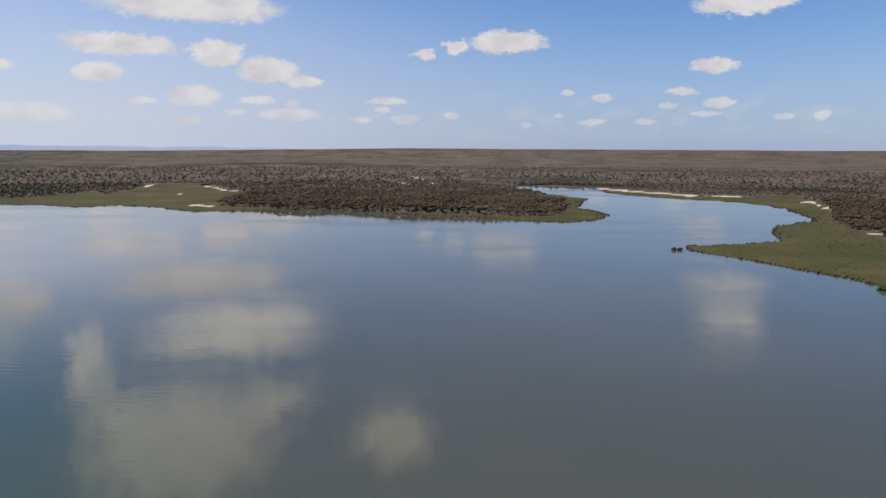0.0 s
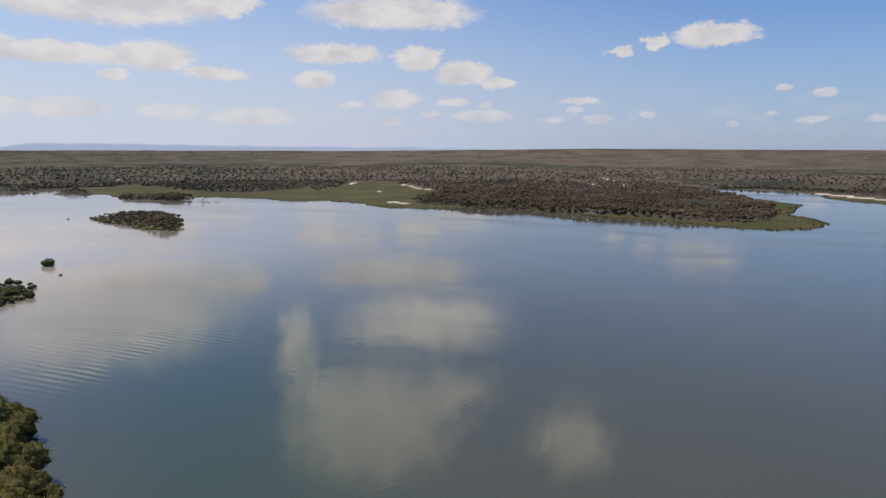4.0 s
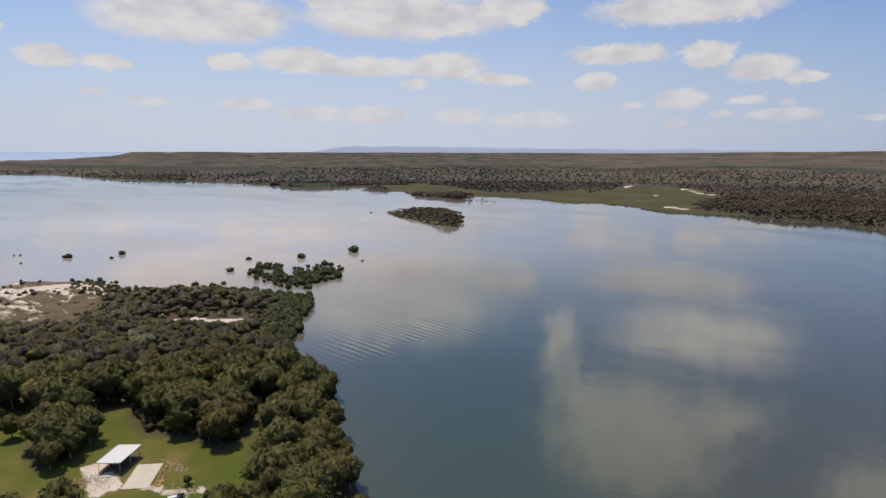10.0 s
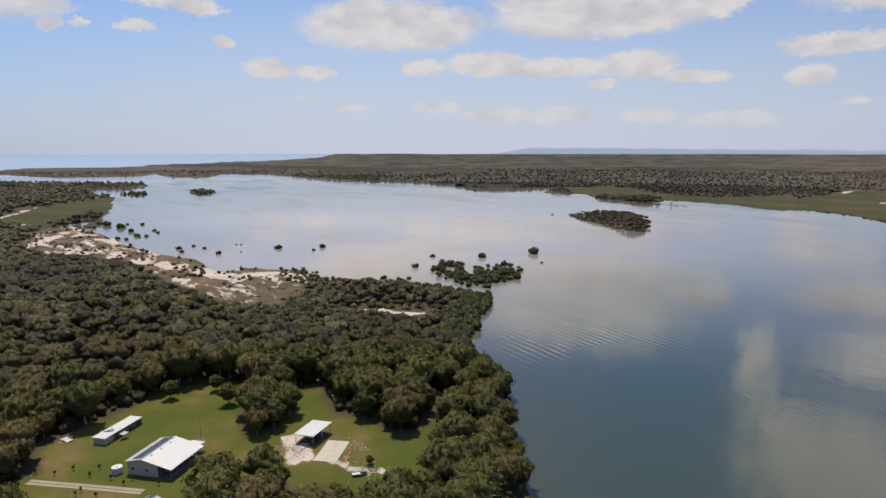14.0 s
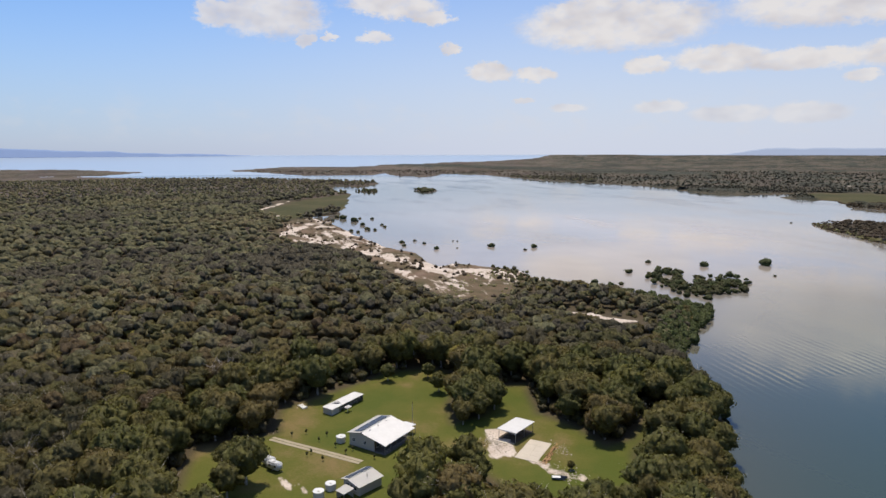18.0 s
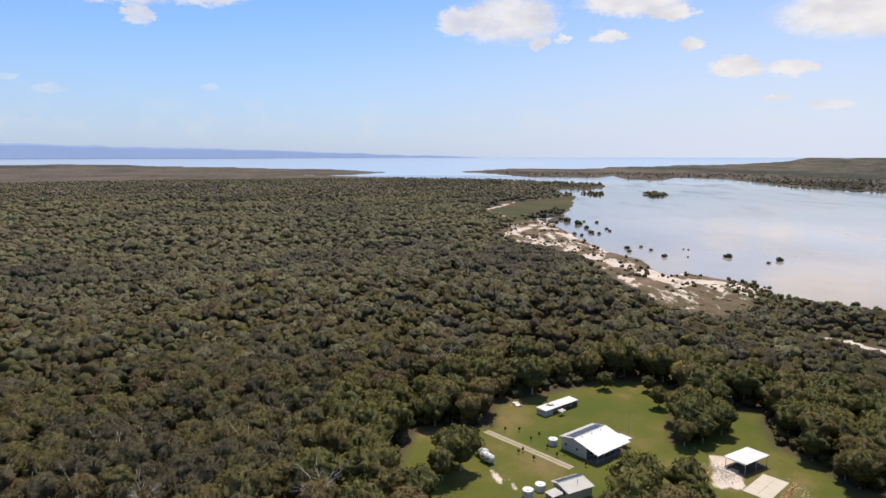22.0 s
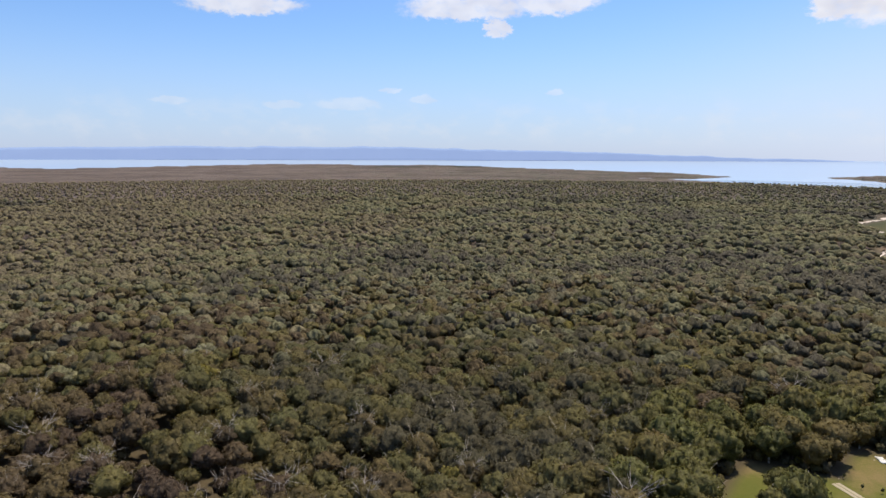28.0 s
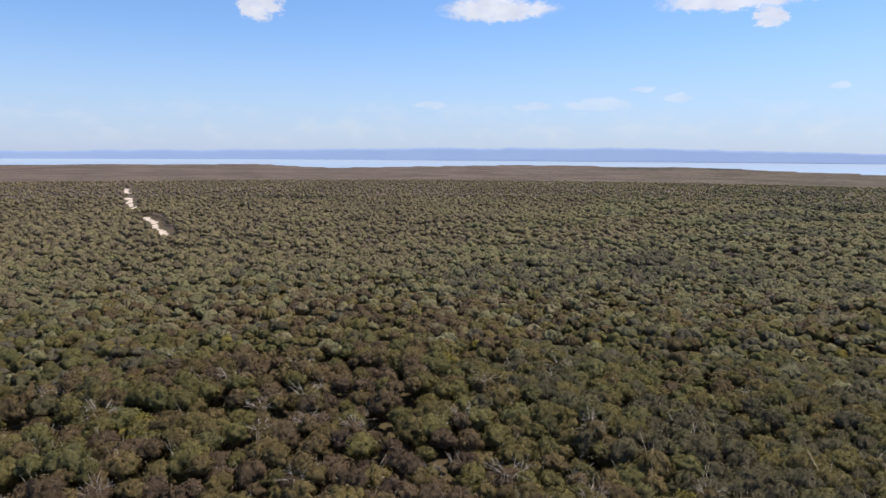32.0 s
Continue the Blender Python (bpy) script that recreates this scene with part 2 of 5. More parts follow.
wcol = n.mix(n.math("MULTIPLY", deep, n.smooth(murk, 0.2, 0.8, 1.0, 0.75)), wcol, (0.026, 0.052, 0.037, 1))
sea = n.add("ShaderNodeAttribute", attribute_name="hazy_sea").outputs["Fac"]
# far water: pale blue base colour holds the haze and sky brightness
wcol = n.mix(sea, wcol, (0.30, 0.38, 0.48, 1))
small = n.noise(pos, 0.5, 2.0, 0.5)
wave = n.noise(n.add("ShaderNodeMapping", {"Vector": pos, "Scale": (0.12, 0.6, 1.0), "Rotation": (0, 0, 0.6)}).outputs[0], 1.0, 2.0, 0.5)
gusts = n.smooth(n.noise(pos, 0.012, 3.0, 0.6), 0.50, 0.66)
# long ripples of a passing boat off the point
wake_at = n.add("ShaderNodeVectorMath", {0: pos, 1: (-212.0, 228.0, 0.0)}, operation="DISTANCE").outputs["Value"]
wake = n.add("ShaderNodeTexWave", {"Vector": n.add("ShaderNodeMapping", {"Vector": pos, "Rotation": (0, 0, 0.08)}).outputs[0], "Scale": 0.078, "Distortion": 3.0, "Detail": 2.0, "Detail Scale": 0.35}, bands_direction="Y").outputs["Fac"]
wake = n.math("MULTIPLY", wake, n.math("MULTIPLY", n.smooth(wake_at, 85.0, 25.0), n.smooth(n.noise(pos, 0.02, 3.0, 0.6), 0.44, 0.62)))
wavy = n.math("MULTIPLY", n.math("SUBTRACT", 1.0, sea), n.math("ADD", n.math("ADD", n.math("MULTIPLY", wave, n.math("MULTIPLY", gusts, 1.3)), n.math("MULTIPLY", wake, 0.9)), n.math("MULTIPLY", small, 0.35)))
p = n.add("ShaderNodeBsdfPrincipled", {"Base Color": wcol, "Roughness": n.math("MAXIMUM", n.smooth(lanes, 0.42, 0.66, 0.05, 0.17), n.math("MULTIPLY", sea, 0.34)), "IOR": 1.34, "Specular IOR Level": 0.85, "Normal": bump(n, wavy, 0.12, 0.35)})
finish(n, p.outputs[0])

# land: forest litter, mown grass, salt marsh and sand, by the ground's own cover
land_mat, n = material("land")
pos = n.add("ShaderNodeTexCoord").outputs["Object"]
cover = {k: n.add("ShaderNodeAttribute", attribute_name=k).outputs["Fac"] for k in ("sand", "grass", "marsh", "mud")}
n1, n2, n3 = n.noise(pos, 0.012, 5.0, 0.6), n.noise(pos, 0.12, 5.0, 0.65), n.noise(pos, 1.4, 4.0, 0.65)
mott = n.math("ADD", n.math("MULTIPLY", n2, 0.55), n.math("MULTIPLY", n3, 0.45))
litter = n.ramp(mott, [(0.3, (0.044, 0.036, 0.022)), (0.5, (0.070, 0.054, 0.032)), (0.7, (0.080, 0.066, 0.036))])
marsh_c = n.ramp(n.math("ADD", n.math("MULTIPLY", n1, 0.7), n.math("MULTIPLY", n2, 0.3)), [(0.3, (0.032, 0.035, 0.011)), (0.5, (0.054, 0.053, 0.017)), (0.68, (0.100, 0.074, 0.036))])
worn = n.math("ADD", n.math("MULTIPLY", n.noise(pos, 0.035, 3.0, 0.5), 0.65), n.math("MULTIPLY", mott, 0.35))
by_yard = n.add("ShaderNodeVectorMath", {0: pos, 1: (-176.0, 70.0, 0.5)}, operation="DISTANCE").outputs["Value"]
worn = n.math("ADD", worn, n.smooth(by_yard, 32.0, 8.0, 0.0, 0.10))
grass_c = n.ramp(n.math("ADD", worn, n.smooth(n.add("ShaderNodeSeparateXYZ", {0: pos}).outputs[1], 22.0, 2.0, -0.04, 0.03)), [(0.40, (0.068, 0.084, 0.013)), (0.52, (0.096, 0.096, 0.019)), (0.62, (0.165, 0.122, 0.050))])
sand_c = n.ramp(mott, [(0.3, (0.30, 0.235, 0.18)), (0.5, (0.50, 0.425, 0.36)), (0.7, (0.64, 0.57, 0.50))])
col = n.mix(cover["marsh"], litter, marsh_c)
col = n.mix(cover["mud"], col, n.ramp(n.math("ADD", n.math("MULTIPLY", mott, 0.5), n.math("MULTIPLY", n.noise(pos, 0.045, 4.0, 0.6), 0.5)), [(0.38, (0.064, 0.052, 0.027)), (0.47, (0.105, 0.078, 0.045)), (0.54, (0.150, 0.098, 0.066)), (0.64, (0.200, 0.150, 0.112))]))
col = n.mix(cover["grass"], col, grass_c)
col = n.mix(n.smooth(n.math("ADD", cover["sand"], n.math("MULTIPLY", n.math("SUBTRACT", n.noise(n.add("ShaderNodeMapping", {"Vector": pos, "Scale": (0.03, 0.10, 1.0), "Rotation": (0, 0, -0.25)}).outputs[0], 1.0, 5.0, 0.65), 0.5), 1.5)), 0.44, 0.60), col, sand_c)
p = n.add("ShaderNodeBsdfPrincipled", {"Base Color": col, "Roughness": 0.92, "Specular IOR Level": 0.15, "Normal": bump(n, mott, 0.5, 0.4)})
finish(n, p.outputs[0])

# canopy of the far woods: crowns a few metres across
canopy_mat, n = material("far_canopy")
pos = n.add("ShaderNodeTexCoord").outputs["Object"]
tint = n.add("ShaderNodeAttribute", attribute_name="tint").outputs["Fac"]
crown = n.add("ShaderNodeTexVoronoi", {"Vector": pos, "Scale": 0.09}, voronoi_dimensions="3D")
fac = n.math("ADD", tint, n.math("MULTIPLY", n.math("SUBTRACT", n.noise(pos, 0.02, 5.0, 0.65), 0.5), 0.5))
rnd = n.add("ShaderNodeSeparateColor", {0: crown.outputs["Color"]}).outputs[0]
col = n.ramp(n.math("ADD", fac, n.math("MULTIPLY", n.math("SUBTRACT", rnd, 0.5), 0.3)), HORIZON_WOODS)
stand = n.smooth(n.noise(n.add("ShaderNodeMapping", {"Vector": pos, "Scale": (0.004, 0.004, 0.0)}).outputs[0], 1.0, 5.0, 0.6), 0.35, 0.62, 0.38, 1.0)
col = n.add("ShaderNodeHueSaturation", {"Color": col, "Value": n.math("MULTIPLY", n.smooth(stand, 0.38, 1.0, 0.68, 1.0), n.smooth(n.noise(pos, 0.12, 4.0, 0.7), 0.3, 0.7, 0.72, 1.12))}).outputs[0]
rel = n.math("ADD", n.math("MULTIPLY", crown.outputs["Distance"], -0.5), n.noise(pos, 0.3, 4.0, 0.7))
p = n.add("ShaderNodeBsdfPrincipled", {"Base Color": col, "Roughness": 0.9, "Specular IOR Level": 0.1, "Normal": bump(n, rel, 1.0, 3.5)})
finish(n, p.outputs[0])

# aerial haze is put into the bay hills as blue colour and glow
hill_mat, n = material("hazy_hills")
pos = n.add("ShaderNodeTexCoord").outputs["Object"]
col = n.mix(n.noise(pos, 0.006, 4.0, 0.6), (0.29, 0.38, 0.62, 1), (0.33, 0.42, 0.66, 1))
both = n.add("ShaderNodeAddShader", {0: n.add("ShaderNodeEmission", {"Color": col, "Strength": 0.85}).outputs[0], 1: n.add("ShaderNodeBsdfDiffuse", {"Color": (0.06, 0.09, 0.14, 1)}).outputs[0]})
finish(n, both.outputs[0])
# inland hills: paler still, the haze again a painted glow
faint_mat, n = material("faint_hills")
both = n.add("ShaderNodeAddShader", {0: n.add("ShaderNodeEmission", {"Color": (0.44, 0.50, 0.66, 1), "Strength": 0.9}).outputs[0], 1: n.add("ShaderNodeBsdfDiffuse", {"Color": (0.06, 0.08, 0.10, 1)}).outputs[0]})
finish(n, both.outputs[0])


# ---- numbers for the plan: azimuth in degrees (anticlockwise from +y), distance in metres ----
HOME_NEAR = [
    (47.96, 157), (49.49, 175.8), (50.15, 194.5), (51.64, 205.2), (50.06, 220), (51.91, 245.8), (54.25, 274.4), (54.51, 300),
    (53.46, 337), (52.28, 369), (52.69, 388), (54.74, 399), (56.78, 413), (59.82, 428), (63.81, 439), (65.76, 440),
    (67.67, 464), (69.07, 492), (71.38, 498), (74.07, 517),
]
HOME_FAR = [
    (74.2, 518), (75.46, 496), (76.99, 524), (77.75, 578), (80.04, 602), (82.32, 662), (83.82, 725), (84.82, 795),
    (85.57, 849), (87.06, 904), (84.56, 924), (83.8, 1089), (83.44, 1381), (84.53, 1483), (85.02, 1677), (82.53, 1669),
    (80.78, 1811), (81.03, 1912), (86.99, 2091), (91.86, 2219), (97.48, 2289), (99.73, 2427), (107.3, 2746), (110.01, 2828),
    (107.3, 2812), (103.19, 2737), (100.06, 3121), (105.25, 3685), (114.62, 4413), (125.43, 5999), (139.04, 6485), (155.07, 4540),
    (161.68, 6328), (179.5, 5753),
]
HOME_BACK = [
    (205, 9000), (235, 9000), (255, 3000), (270, 600), (285, 150), (300, 60), (360, 40), (400, 100),
]
FAR_WEST = [
    (93.88, 3172), (91.36, 2955), (87.48, 2493), (81.52, 2457), (80.53, 2710), (79.53, 2395), (77.03, 2287), (75.79, 2392),
    (75.55, 2570), (71.61, 2458), (66.79, 2016), (62.61, 1872), (58.17, 1739), (56.04, 1636), (53.98, 1509), (51.99, 1457),
    (47.88, 1496), (49.18, 1493), (45.7, 1546), (47.93, 1414), (47.68, 1376), (43.72, 1351), (43.22, 1241), (40.31, 1169),
    (35.82, 1095), (38.87, 1150), (37.47, 1223), (35.61, 1207), (32.43, 1164), (29.37, 1095), (26.45, 1099), (25.23, 1069),
    (25.51, 1088), (23.85, 1036), (20.86, 955), (14.93, 955), (9.16, 940), (4.2, 886), (-3.36, 833),
]
FAR_EAST = [
    (-6.87, 807), (-10.81, 799), (-12.75, 819), (-14.16, 873), (-14.15, 911), (-13.19, 965), (-11.74, 994), (-11.96, 1089),
    (-12.67, 1192), (-10.74, 1236), (-8.29, 1317), (-5.81, 1538), (-3.32, 1585), (-3.81, 1650), (-8.27, 1575), (-13.58, 1503),
    (-14.54, 1358), (-16.88, 1295), (-20.05, 1249), (-24.37, 1213), (-26.44, 1174), (-28.05, 1113), (-29.25, 1028), (-30.06, 938),
    (-28.54, 881), (-27.45, 858), (-27.3, 770), (-28.05, 717), (-24.61, 669), (-20.95, 638), (-20.97, 613), (-22.53, 596),
    (-25.95, 576), (-28.81, 554), (-32.66, 526), (-35.12, 508),
]
FAR_BACK = [
    (-45, 470), (-60, 480), (-75, 900), (-70, 15500), (-36, 15500), (0, 15500), (40, 15500), (66, 15500),
    (67.26, 7880), (70.92, 5895), (75.28, 5004), (79.4, 4241), (83.23, 3846), (89.42, 3767),
]
ISLAND = [
    (45.41, 916), (44.41, 850), (42.93, 819), (41.69, 768), (39.26, 741), (38.71, 800), (39.06, 865), (40.27, 922),
    (42.7, 931),
]
ISLET = [
    (77.93, 1523), (77.04, 1417), (75.86, 1440), (75.94, 1498), (77.02, 1553),
]
ISLET_LOW = [
    (83.1, 1498), (82.28, 1432), (81.13, 1451), (81.2, 1508), (82.27, 1524),
]
THICKET = [
    (57.78, 482), (55.76, 435), (54.22, 419), (51.66, 434), (49.62, 450), (49.37, 488), (51.15, 499), (53.71, 487),
    (56.25, 521),
]
CLEARING = [
    (99.27, 170.8), (97.59, 201.5), (90.56, 201.8), (89.98, 222.9), (84.77, 237), (81.1, 252.7), (76.92, 257.1), (74.06, 248.6),
    (74.81, 220.4), (74.26, 201.6), (71.16, 212.2), (69.94, 239.8), (67.67, 241.7), (66.59, 215.5), (63.09, 205.2), (60.13, 192.2),
    (57.84, 199.2), (56.63, 223.3), (55.72, 220), (57.76, 187.8), (57.11, 166.2), (63.74, 152.8), (68.85, 150.8), (69.7, 163.4),
    (72.09, 171.5), (75.27, 175.1), (76.59, 169.2), (78.89, 157.4), (81.16, 151.7), (87.66, 142), (95.5, 146),
]
MARSH_WEST = [
    (46.69, 1543), (41.79, 1634), (37.02, 1350), (33.35, 1295), (28.17, 1427), (27.86, 1308), (25.01, 1542), (22.9, 1682),
    (20.75, 1615), (18.55, 1359), (16.04, 1313), (17.22, 1175), (18.59, 1132), (19.51, 1030), (14.93, 981), (14.94, 930),
    (20.87, 915), (34.54, 1115), (35.6, 1168), (43.72, 1301),
]
MARSH_POINT = [
    (-7.8, 1314), (-12.9, 1221), (-14.64, 875), (-10.82, 775), (4.2, 856), (4.19, 902), (-5.86, 852), (-8.84, 860),
    (-10.79, 912), (-11.25, 1002), (-10.27, 1103),
]
MARSH_EAST = [
    (-14.54, 1431), (-20.04, 1341), (-25.58, 1342), (-28.36, 1450), (-29.56, 1279), (-31.13, 1051), (-31.58, 897), (-34.79, 785),
    (-50, 700), (-50, 430), (-35.16, 488), (-20.32, 586), (-20.27, 658), (-26.65, 716), (-26.95, 880), (-29.67, 949),
    (-27.67, 1088), (-14.55, 1308),
]
MARSH_NORTH = [
    (87.55, 905), (89.54, 857), (91.47, 977), (88.52, 1163), (85.53, 1299), (83.29, 1381), (83.3, 1034),
]
FLATS = [
    (87.56, 882), (89.54, 836), (89.83, 673), (87.11, 608), (83.09, 553), (80.3, 474), (77.74, 420), (75.43, 391),
    (71.37, 379), (68.92, 422), (67.24, 474), (74.46, 540), (76.99, 603), (80.54, 662), (83.57, 793), (85.06, 900),
]
HILLS_BAY = [
    (91.77, -0.33), (111.29, 0.27), (121.42, 0.54), (127.92, 0.75), (134.91, 0.73), (145.51, 0.68), (161.64, 0.41), (170.32, 0.38),
    (179.69, 0.12), (190, -0.1), (205, -0.45),
]
HILLS_INLAND = [
    (-40, -0.1), (-36, 0.02), (-33, -0.2), (-20, -0.15), (-10, -0.2), (8, -0.15), (9, 0), (10.5, -0.15),
    (18.3, -0.04), (28.4, 0), (34.89, 0.05), (39.51, 0.15), (44.3, 0.2), (49.21, 0.15), (51.68, -0.29), (56, -0.4),
]
# strips of sand, and bright creek water coloured as sand: from x, y to x, y, half width
SAND_AND_CREEKS = [
    (-541, 1469, -444, 1322, 6), (-444, 1322, -363, 1262, 6), (-655, 1417, -677, 1524, 6), (-380, 988, -341, 961, 9), (-506, 1220, -484, 1193, 5),
    (355, 1441, 405, 1336, 16), (405, 1336, 476, 1246, 16), (471, 1231, 553, 1223, 14), (613, 1089, 641, 1113, 8), (628, 1090, 575, 950, 4),
    # after the first entry: creek channels, their bright water drawn as sand
    (454, 702, 465, 671, 3), (-198, 1787, -144, 1762, 5), (-142, 1732, -80, 1555, 5), (-108, 2006, -37, 1773, 5), (-34, 1659, -16, 1584, 6),
    (-1455, 1347, -1234, 1403, 6), (-1275, 1063, -1246, 1057, 6), (-689, 978, -673, 998, 5), (-701, 0, -786, 33, 6), (-786, 33, -780, 67, 4.5),
    (-633, 32, -611, 69, 4.5), (-611, 69, -635, 89, 3), (-735, 63, -679, 89, 6), (-581, 73, -529, 98, 6), (-524, 92, -497, 115, 6.75),
    (-477, 88, -432, 92, 3), (-478, 110, -447, 125, 6), (-469, 131, -443, 149, 6), (-425, 135, -414, 141, 2.25), (-318, 159, -292, 179, 4.5),
    (-1015, -26, -1204, 26, 4.5), (-948, -16, -927, 8, 4.5), (-376, 109, -364, 119, 1.5), (-436, 164, -417, 177, 3), (-402, 175, -385, 199, 3),
    (-626, 93, -592, 109, 4.5), (-184, 66, -173, 65, 4.6), (-176, 62, -171, 60, 2.8), (-157, 73, -152, 79, 1.8), (-168, 68, -160, 72, 1.2),
    (-169, 80, -160, 74, 0.4), (-168, 3, -163, 5, 0.3), (-172, -2, -166, 1, 0.3), (-205, -3, -200, -4, 0.8), (-273, -1829, -237, -1574, 5),
    (-216, -1435, -166, -1076, 5), (-167, -991, -164, -912, 5), (-167, -936, -143, -762, 4), (-153, -806, -138, -689, 2),
]


# stands of darker trees: from x, y to x, y, half width
DARK_STANDS = [
    (-935, 3221, -236, 2888, 170),
    (102, 1757, 420, 1650, 60),
    (-240, 1225, 108, 1058, 60),
    (-830, 929, -747, 991, 50),
    (-4998, 468, -2199, 1447, 200),
    (-3700, -2968, -5288, -2050, 200),
    (-426, -1260, -503, -1162, 50),
    (-1627, 604, -1208, 944, 70),
    (-571, 4, -350, 132, 34),
    (60, 1760, 330, 1690, 45),
    (40, 850, 150, 812, 26),
    (-300, 1010, 40, 872, 22),
    (-1100, 2900, -500, 3300, 150),
    (-2200, 2300, -1500, 2700, 130),
    (500, 2600, 1100, 2300, 120),
]


def ring_xy(points):
    a = np.radians([p[0] for p in points])
    d = np.array([p[1] for p in points], float)
    return np.stack([-np.sin(a) * d, np.cos(a) * d], 1)


def lattice(seed):
    return np.random.RandomState(seed).rand(256, 256)


def soft_noise(x, y, scale, seed=1, octaves=3):
    """Value noise in 0..1 over arrays."""
    total, amp, norm = 0.0, 1.0, 0.0
    for o in range(octaves):
        g = lattice(seed + o)
        u, v = x / scale * 2 ** o + 37.3 * o, y / scale * 2 ** o + 11.7 * o
        i, j = np.floor(u).astype(int), np.floor(v).astype(int)
        fu, fv = u - i, v - j
        fu, fv = fu * fu * (3 - 2 * fu), fv * fv * (3 - 2 * fv)
        i0, i1, j0, j1 = i % 256, (i + 1) % 256, j % 256, (j + 1) % 256
        total = total + amp * ((g[i0, j0] * (1 - fu) + g[i1, j0] * fu) * (1 - fv) + (g[i0, j1] * (1 - fu) + g[i1, j1] * fu) * fv)
        norm += amp
        amp *= 0.5
    return total / norm


def inside(x, y, ring):
    """Signed distance to a closed outline, positive inside."""
    best = np.full(x.shape, 1e12)
    odd = np.zeros(x.shape, bool)
    for a, b in zip(ring, np.roll(ring, -1, 0)):
        ex, ey = b - a
        wx, wy = x - a[0], y - a[1]
        k = np.clip((wx * ex + wy * ey) / (ex * ex + ey * ey + 1e-9), 0, 1)
        best = np.minimum(best, (wx - k * ex) ** 2 + (wy - k * ey) ** 2)
        if ey != 0:
            odd ^= ((a[1] > y) != (b[1] > y)) & (x < a[0] + (y - a[1]) * ex / ey)
    return np.where(odd, 1, -1) * np.sqrt(best)


def strip(x, y, s):
    ax, ay, bx, by, w = s
    ex, ey = bx - ax, by - ay
    k = np.clip(((x - ax) * ex + (y - ay) * ey) / (ex * ex + ey * ey + 1e-9), 0, 1)
    return w - np.hypot(x - ax - k * ex, y - ay - k * ey)


def squash(x, y, h):
    """The far land is drawn in past 2.5 km, so that it ends within 5 km, and lifted to keep its height in view."""
    d = np.maximum(np.hypot(x, y), 1e-6)
    r = np.where(d < 2500, d, 2500 + 2350 * (1 - np.exp(-(np.maximum(d, 2500) - 2500) / 2350)))
    k = r / d
    return x * k, y * k, H * (1 - k) + h * k


LAND_RINGS = [ring_xy(r) for r in (HOME_NEAR + HOME_FAR + HOME_BACK, FAR_WEST + FAR_EAST + FAR_BACK, ISLAND, ISLET, ISLET_LOW)]
CLEAR_RING, FLATS_RING, MARSH_RINGS = ring_xy(CLEARING), ring_xy(FLATS), [ring_xy(r) for r in (MARSH_WEST, MARSH_POINT, MARSH_EAST, MARSH_NORTH)]


def stirred(x, y):
    d = np.hypot(x, y)
    amp = np.clip(d * 0.012, 1.5, 14)
    return x + (soft_noise(x, y, 28, 5) - 0.5) * amp * 1.6, y + (soft_noise(x, y, 28, 15) - 0.5) * amp * 1.6


def shore(x, y):
    u, v = stirred(x, y)
    s = np.full(np.shape(x), -1e9)
    for r in LAND_RINGS:
        s = np.maximum(s, inside(u, v, r))
    return s


def covers(x, y):
    u, v = stirred(x, y)
    marsh = np.full(np.shape(x), -1e9)
    for r in MARSH_RINGS:
        marsh = np.maximum(marsh, inside(u, v, r))
    grass = inside(u, v, CLEAR_RING)
    sand = np.full(np.shape(x), -1e9)
    for s in SAND_AND_CREEKS:
        sand = np.maximum(sand, strip(u, v, s))
    return marsh, grass, sand, inside(u, v, FLATS_RING)


def tint_field(x, y):
    """Where the wood is brown (0) or green (towards 1)."""
    d, a = np.hypot(x, y), np.degrees(np.arctan2(-x, y)) % 360
    t = 0.36 + 0.9 * (soft_noise(x, y, 80, 81, 2) - 0.5) + 0.5 * (soft_noise(x, y, 22, 85, 2) - 0.5) + 0.10 * np.clip((700 - d) / 300, 0, 1)
    t = t - 0.55 * np.clip((a - 118) / 35, 0, 1) * np.clip((d - 220) / 350, 0, 1) * (a < 200)
    t = t + 0.28 * np.clip((a - 22) / 14, 0, 1) * np.clip((70 - a) / 6, 0, 1) * np.clip((d - 800) / 200, 0, 1)
    for k in DARK_STANDS:
        t = t + (0.9 - t) * np.clip(strip(x, y, k) / 40, 0, 1)
    return np.clip(t, 0.0, 0.92)


def mesh_object(name, verts, faces, mat, smooth=False):
    """verts (n, 3), faces (m, 3 or 4) as arrays."""
    me = bpy.data.meshes.new(name)
    verts, faces = np.asarray(verts, np.float32), np.asarray(faces, np.int32)
    k = faces.shape[1]
    me.vertices.add(len(verts))
    me.vertices.foreach_set("co", verts.ravel())
    me.loops.add(faces.size)
    me.loops.foreach_set("vertex_index", faces.ravel())
    me.polygons.add(len(faces))
    me.polygons.foreach_set("loop_start", np.arange(0, faces.size, k, dtype=np.int32))
    if smooth:
        me.polygons.foreach_set("use_smooth", np.ones(len(faces), bool))
    me.update(calc_edges=True)
    me.materials.append(mat)
    return new(name, me)


def attribute(ob, name, values):
    a = ob.data.attributes.new(name, "FLOAT", "POINT")
    a.data.foreach_set("value", np.asarray(values, np.float32).ravel())


# ---- ground and water ----
ELS = np.concatenate([np.arange(0.33, 8, 0.095), np.arange(8, 34, 0.33), np.arange(34, 89.5, 5.0), [89.9]])
AZS = np.concatenate([np.arange(-42, 188, 0.3), np.arange(189, 318, 2.0)])
RINGS = H / np.tan(np.radians(ELS))


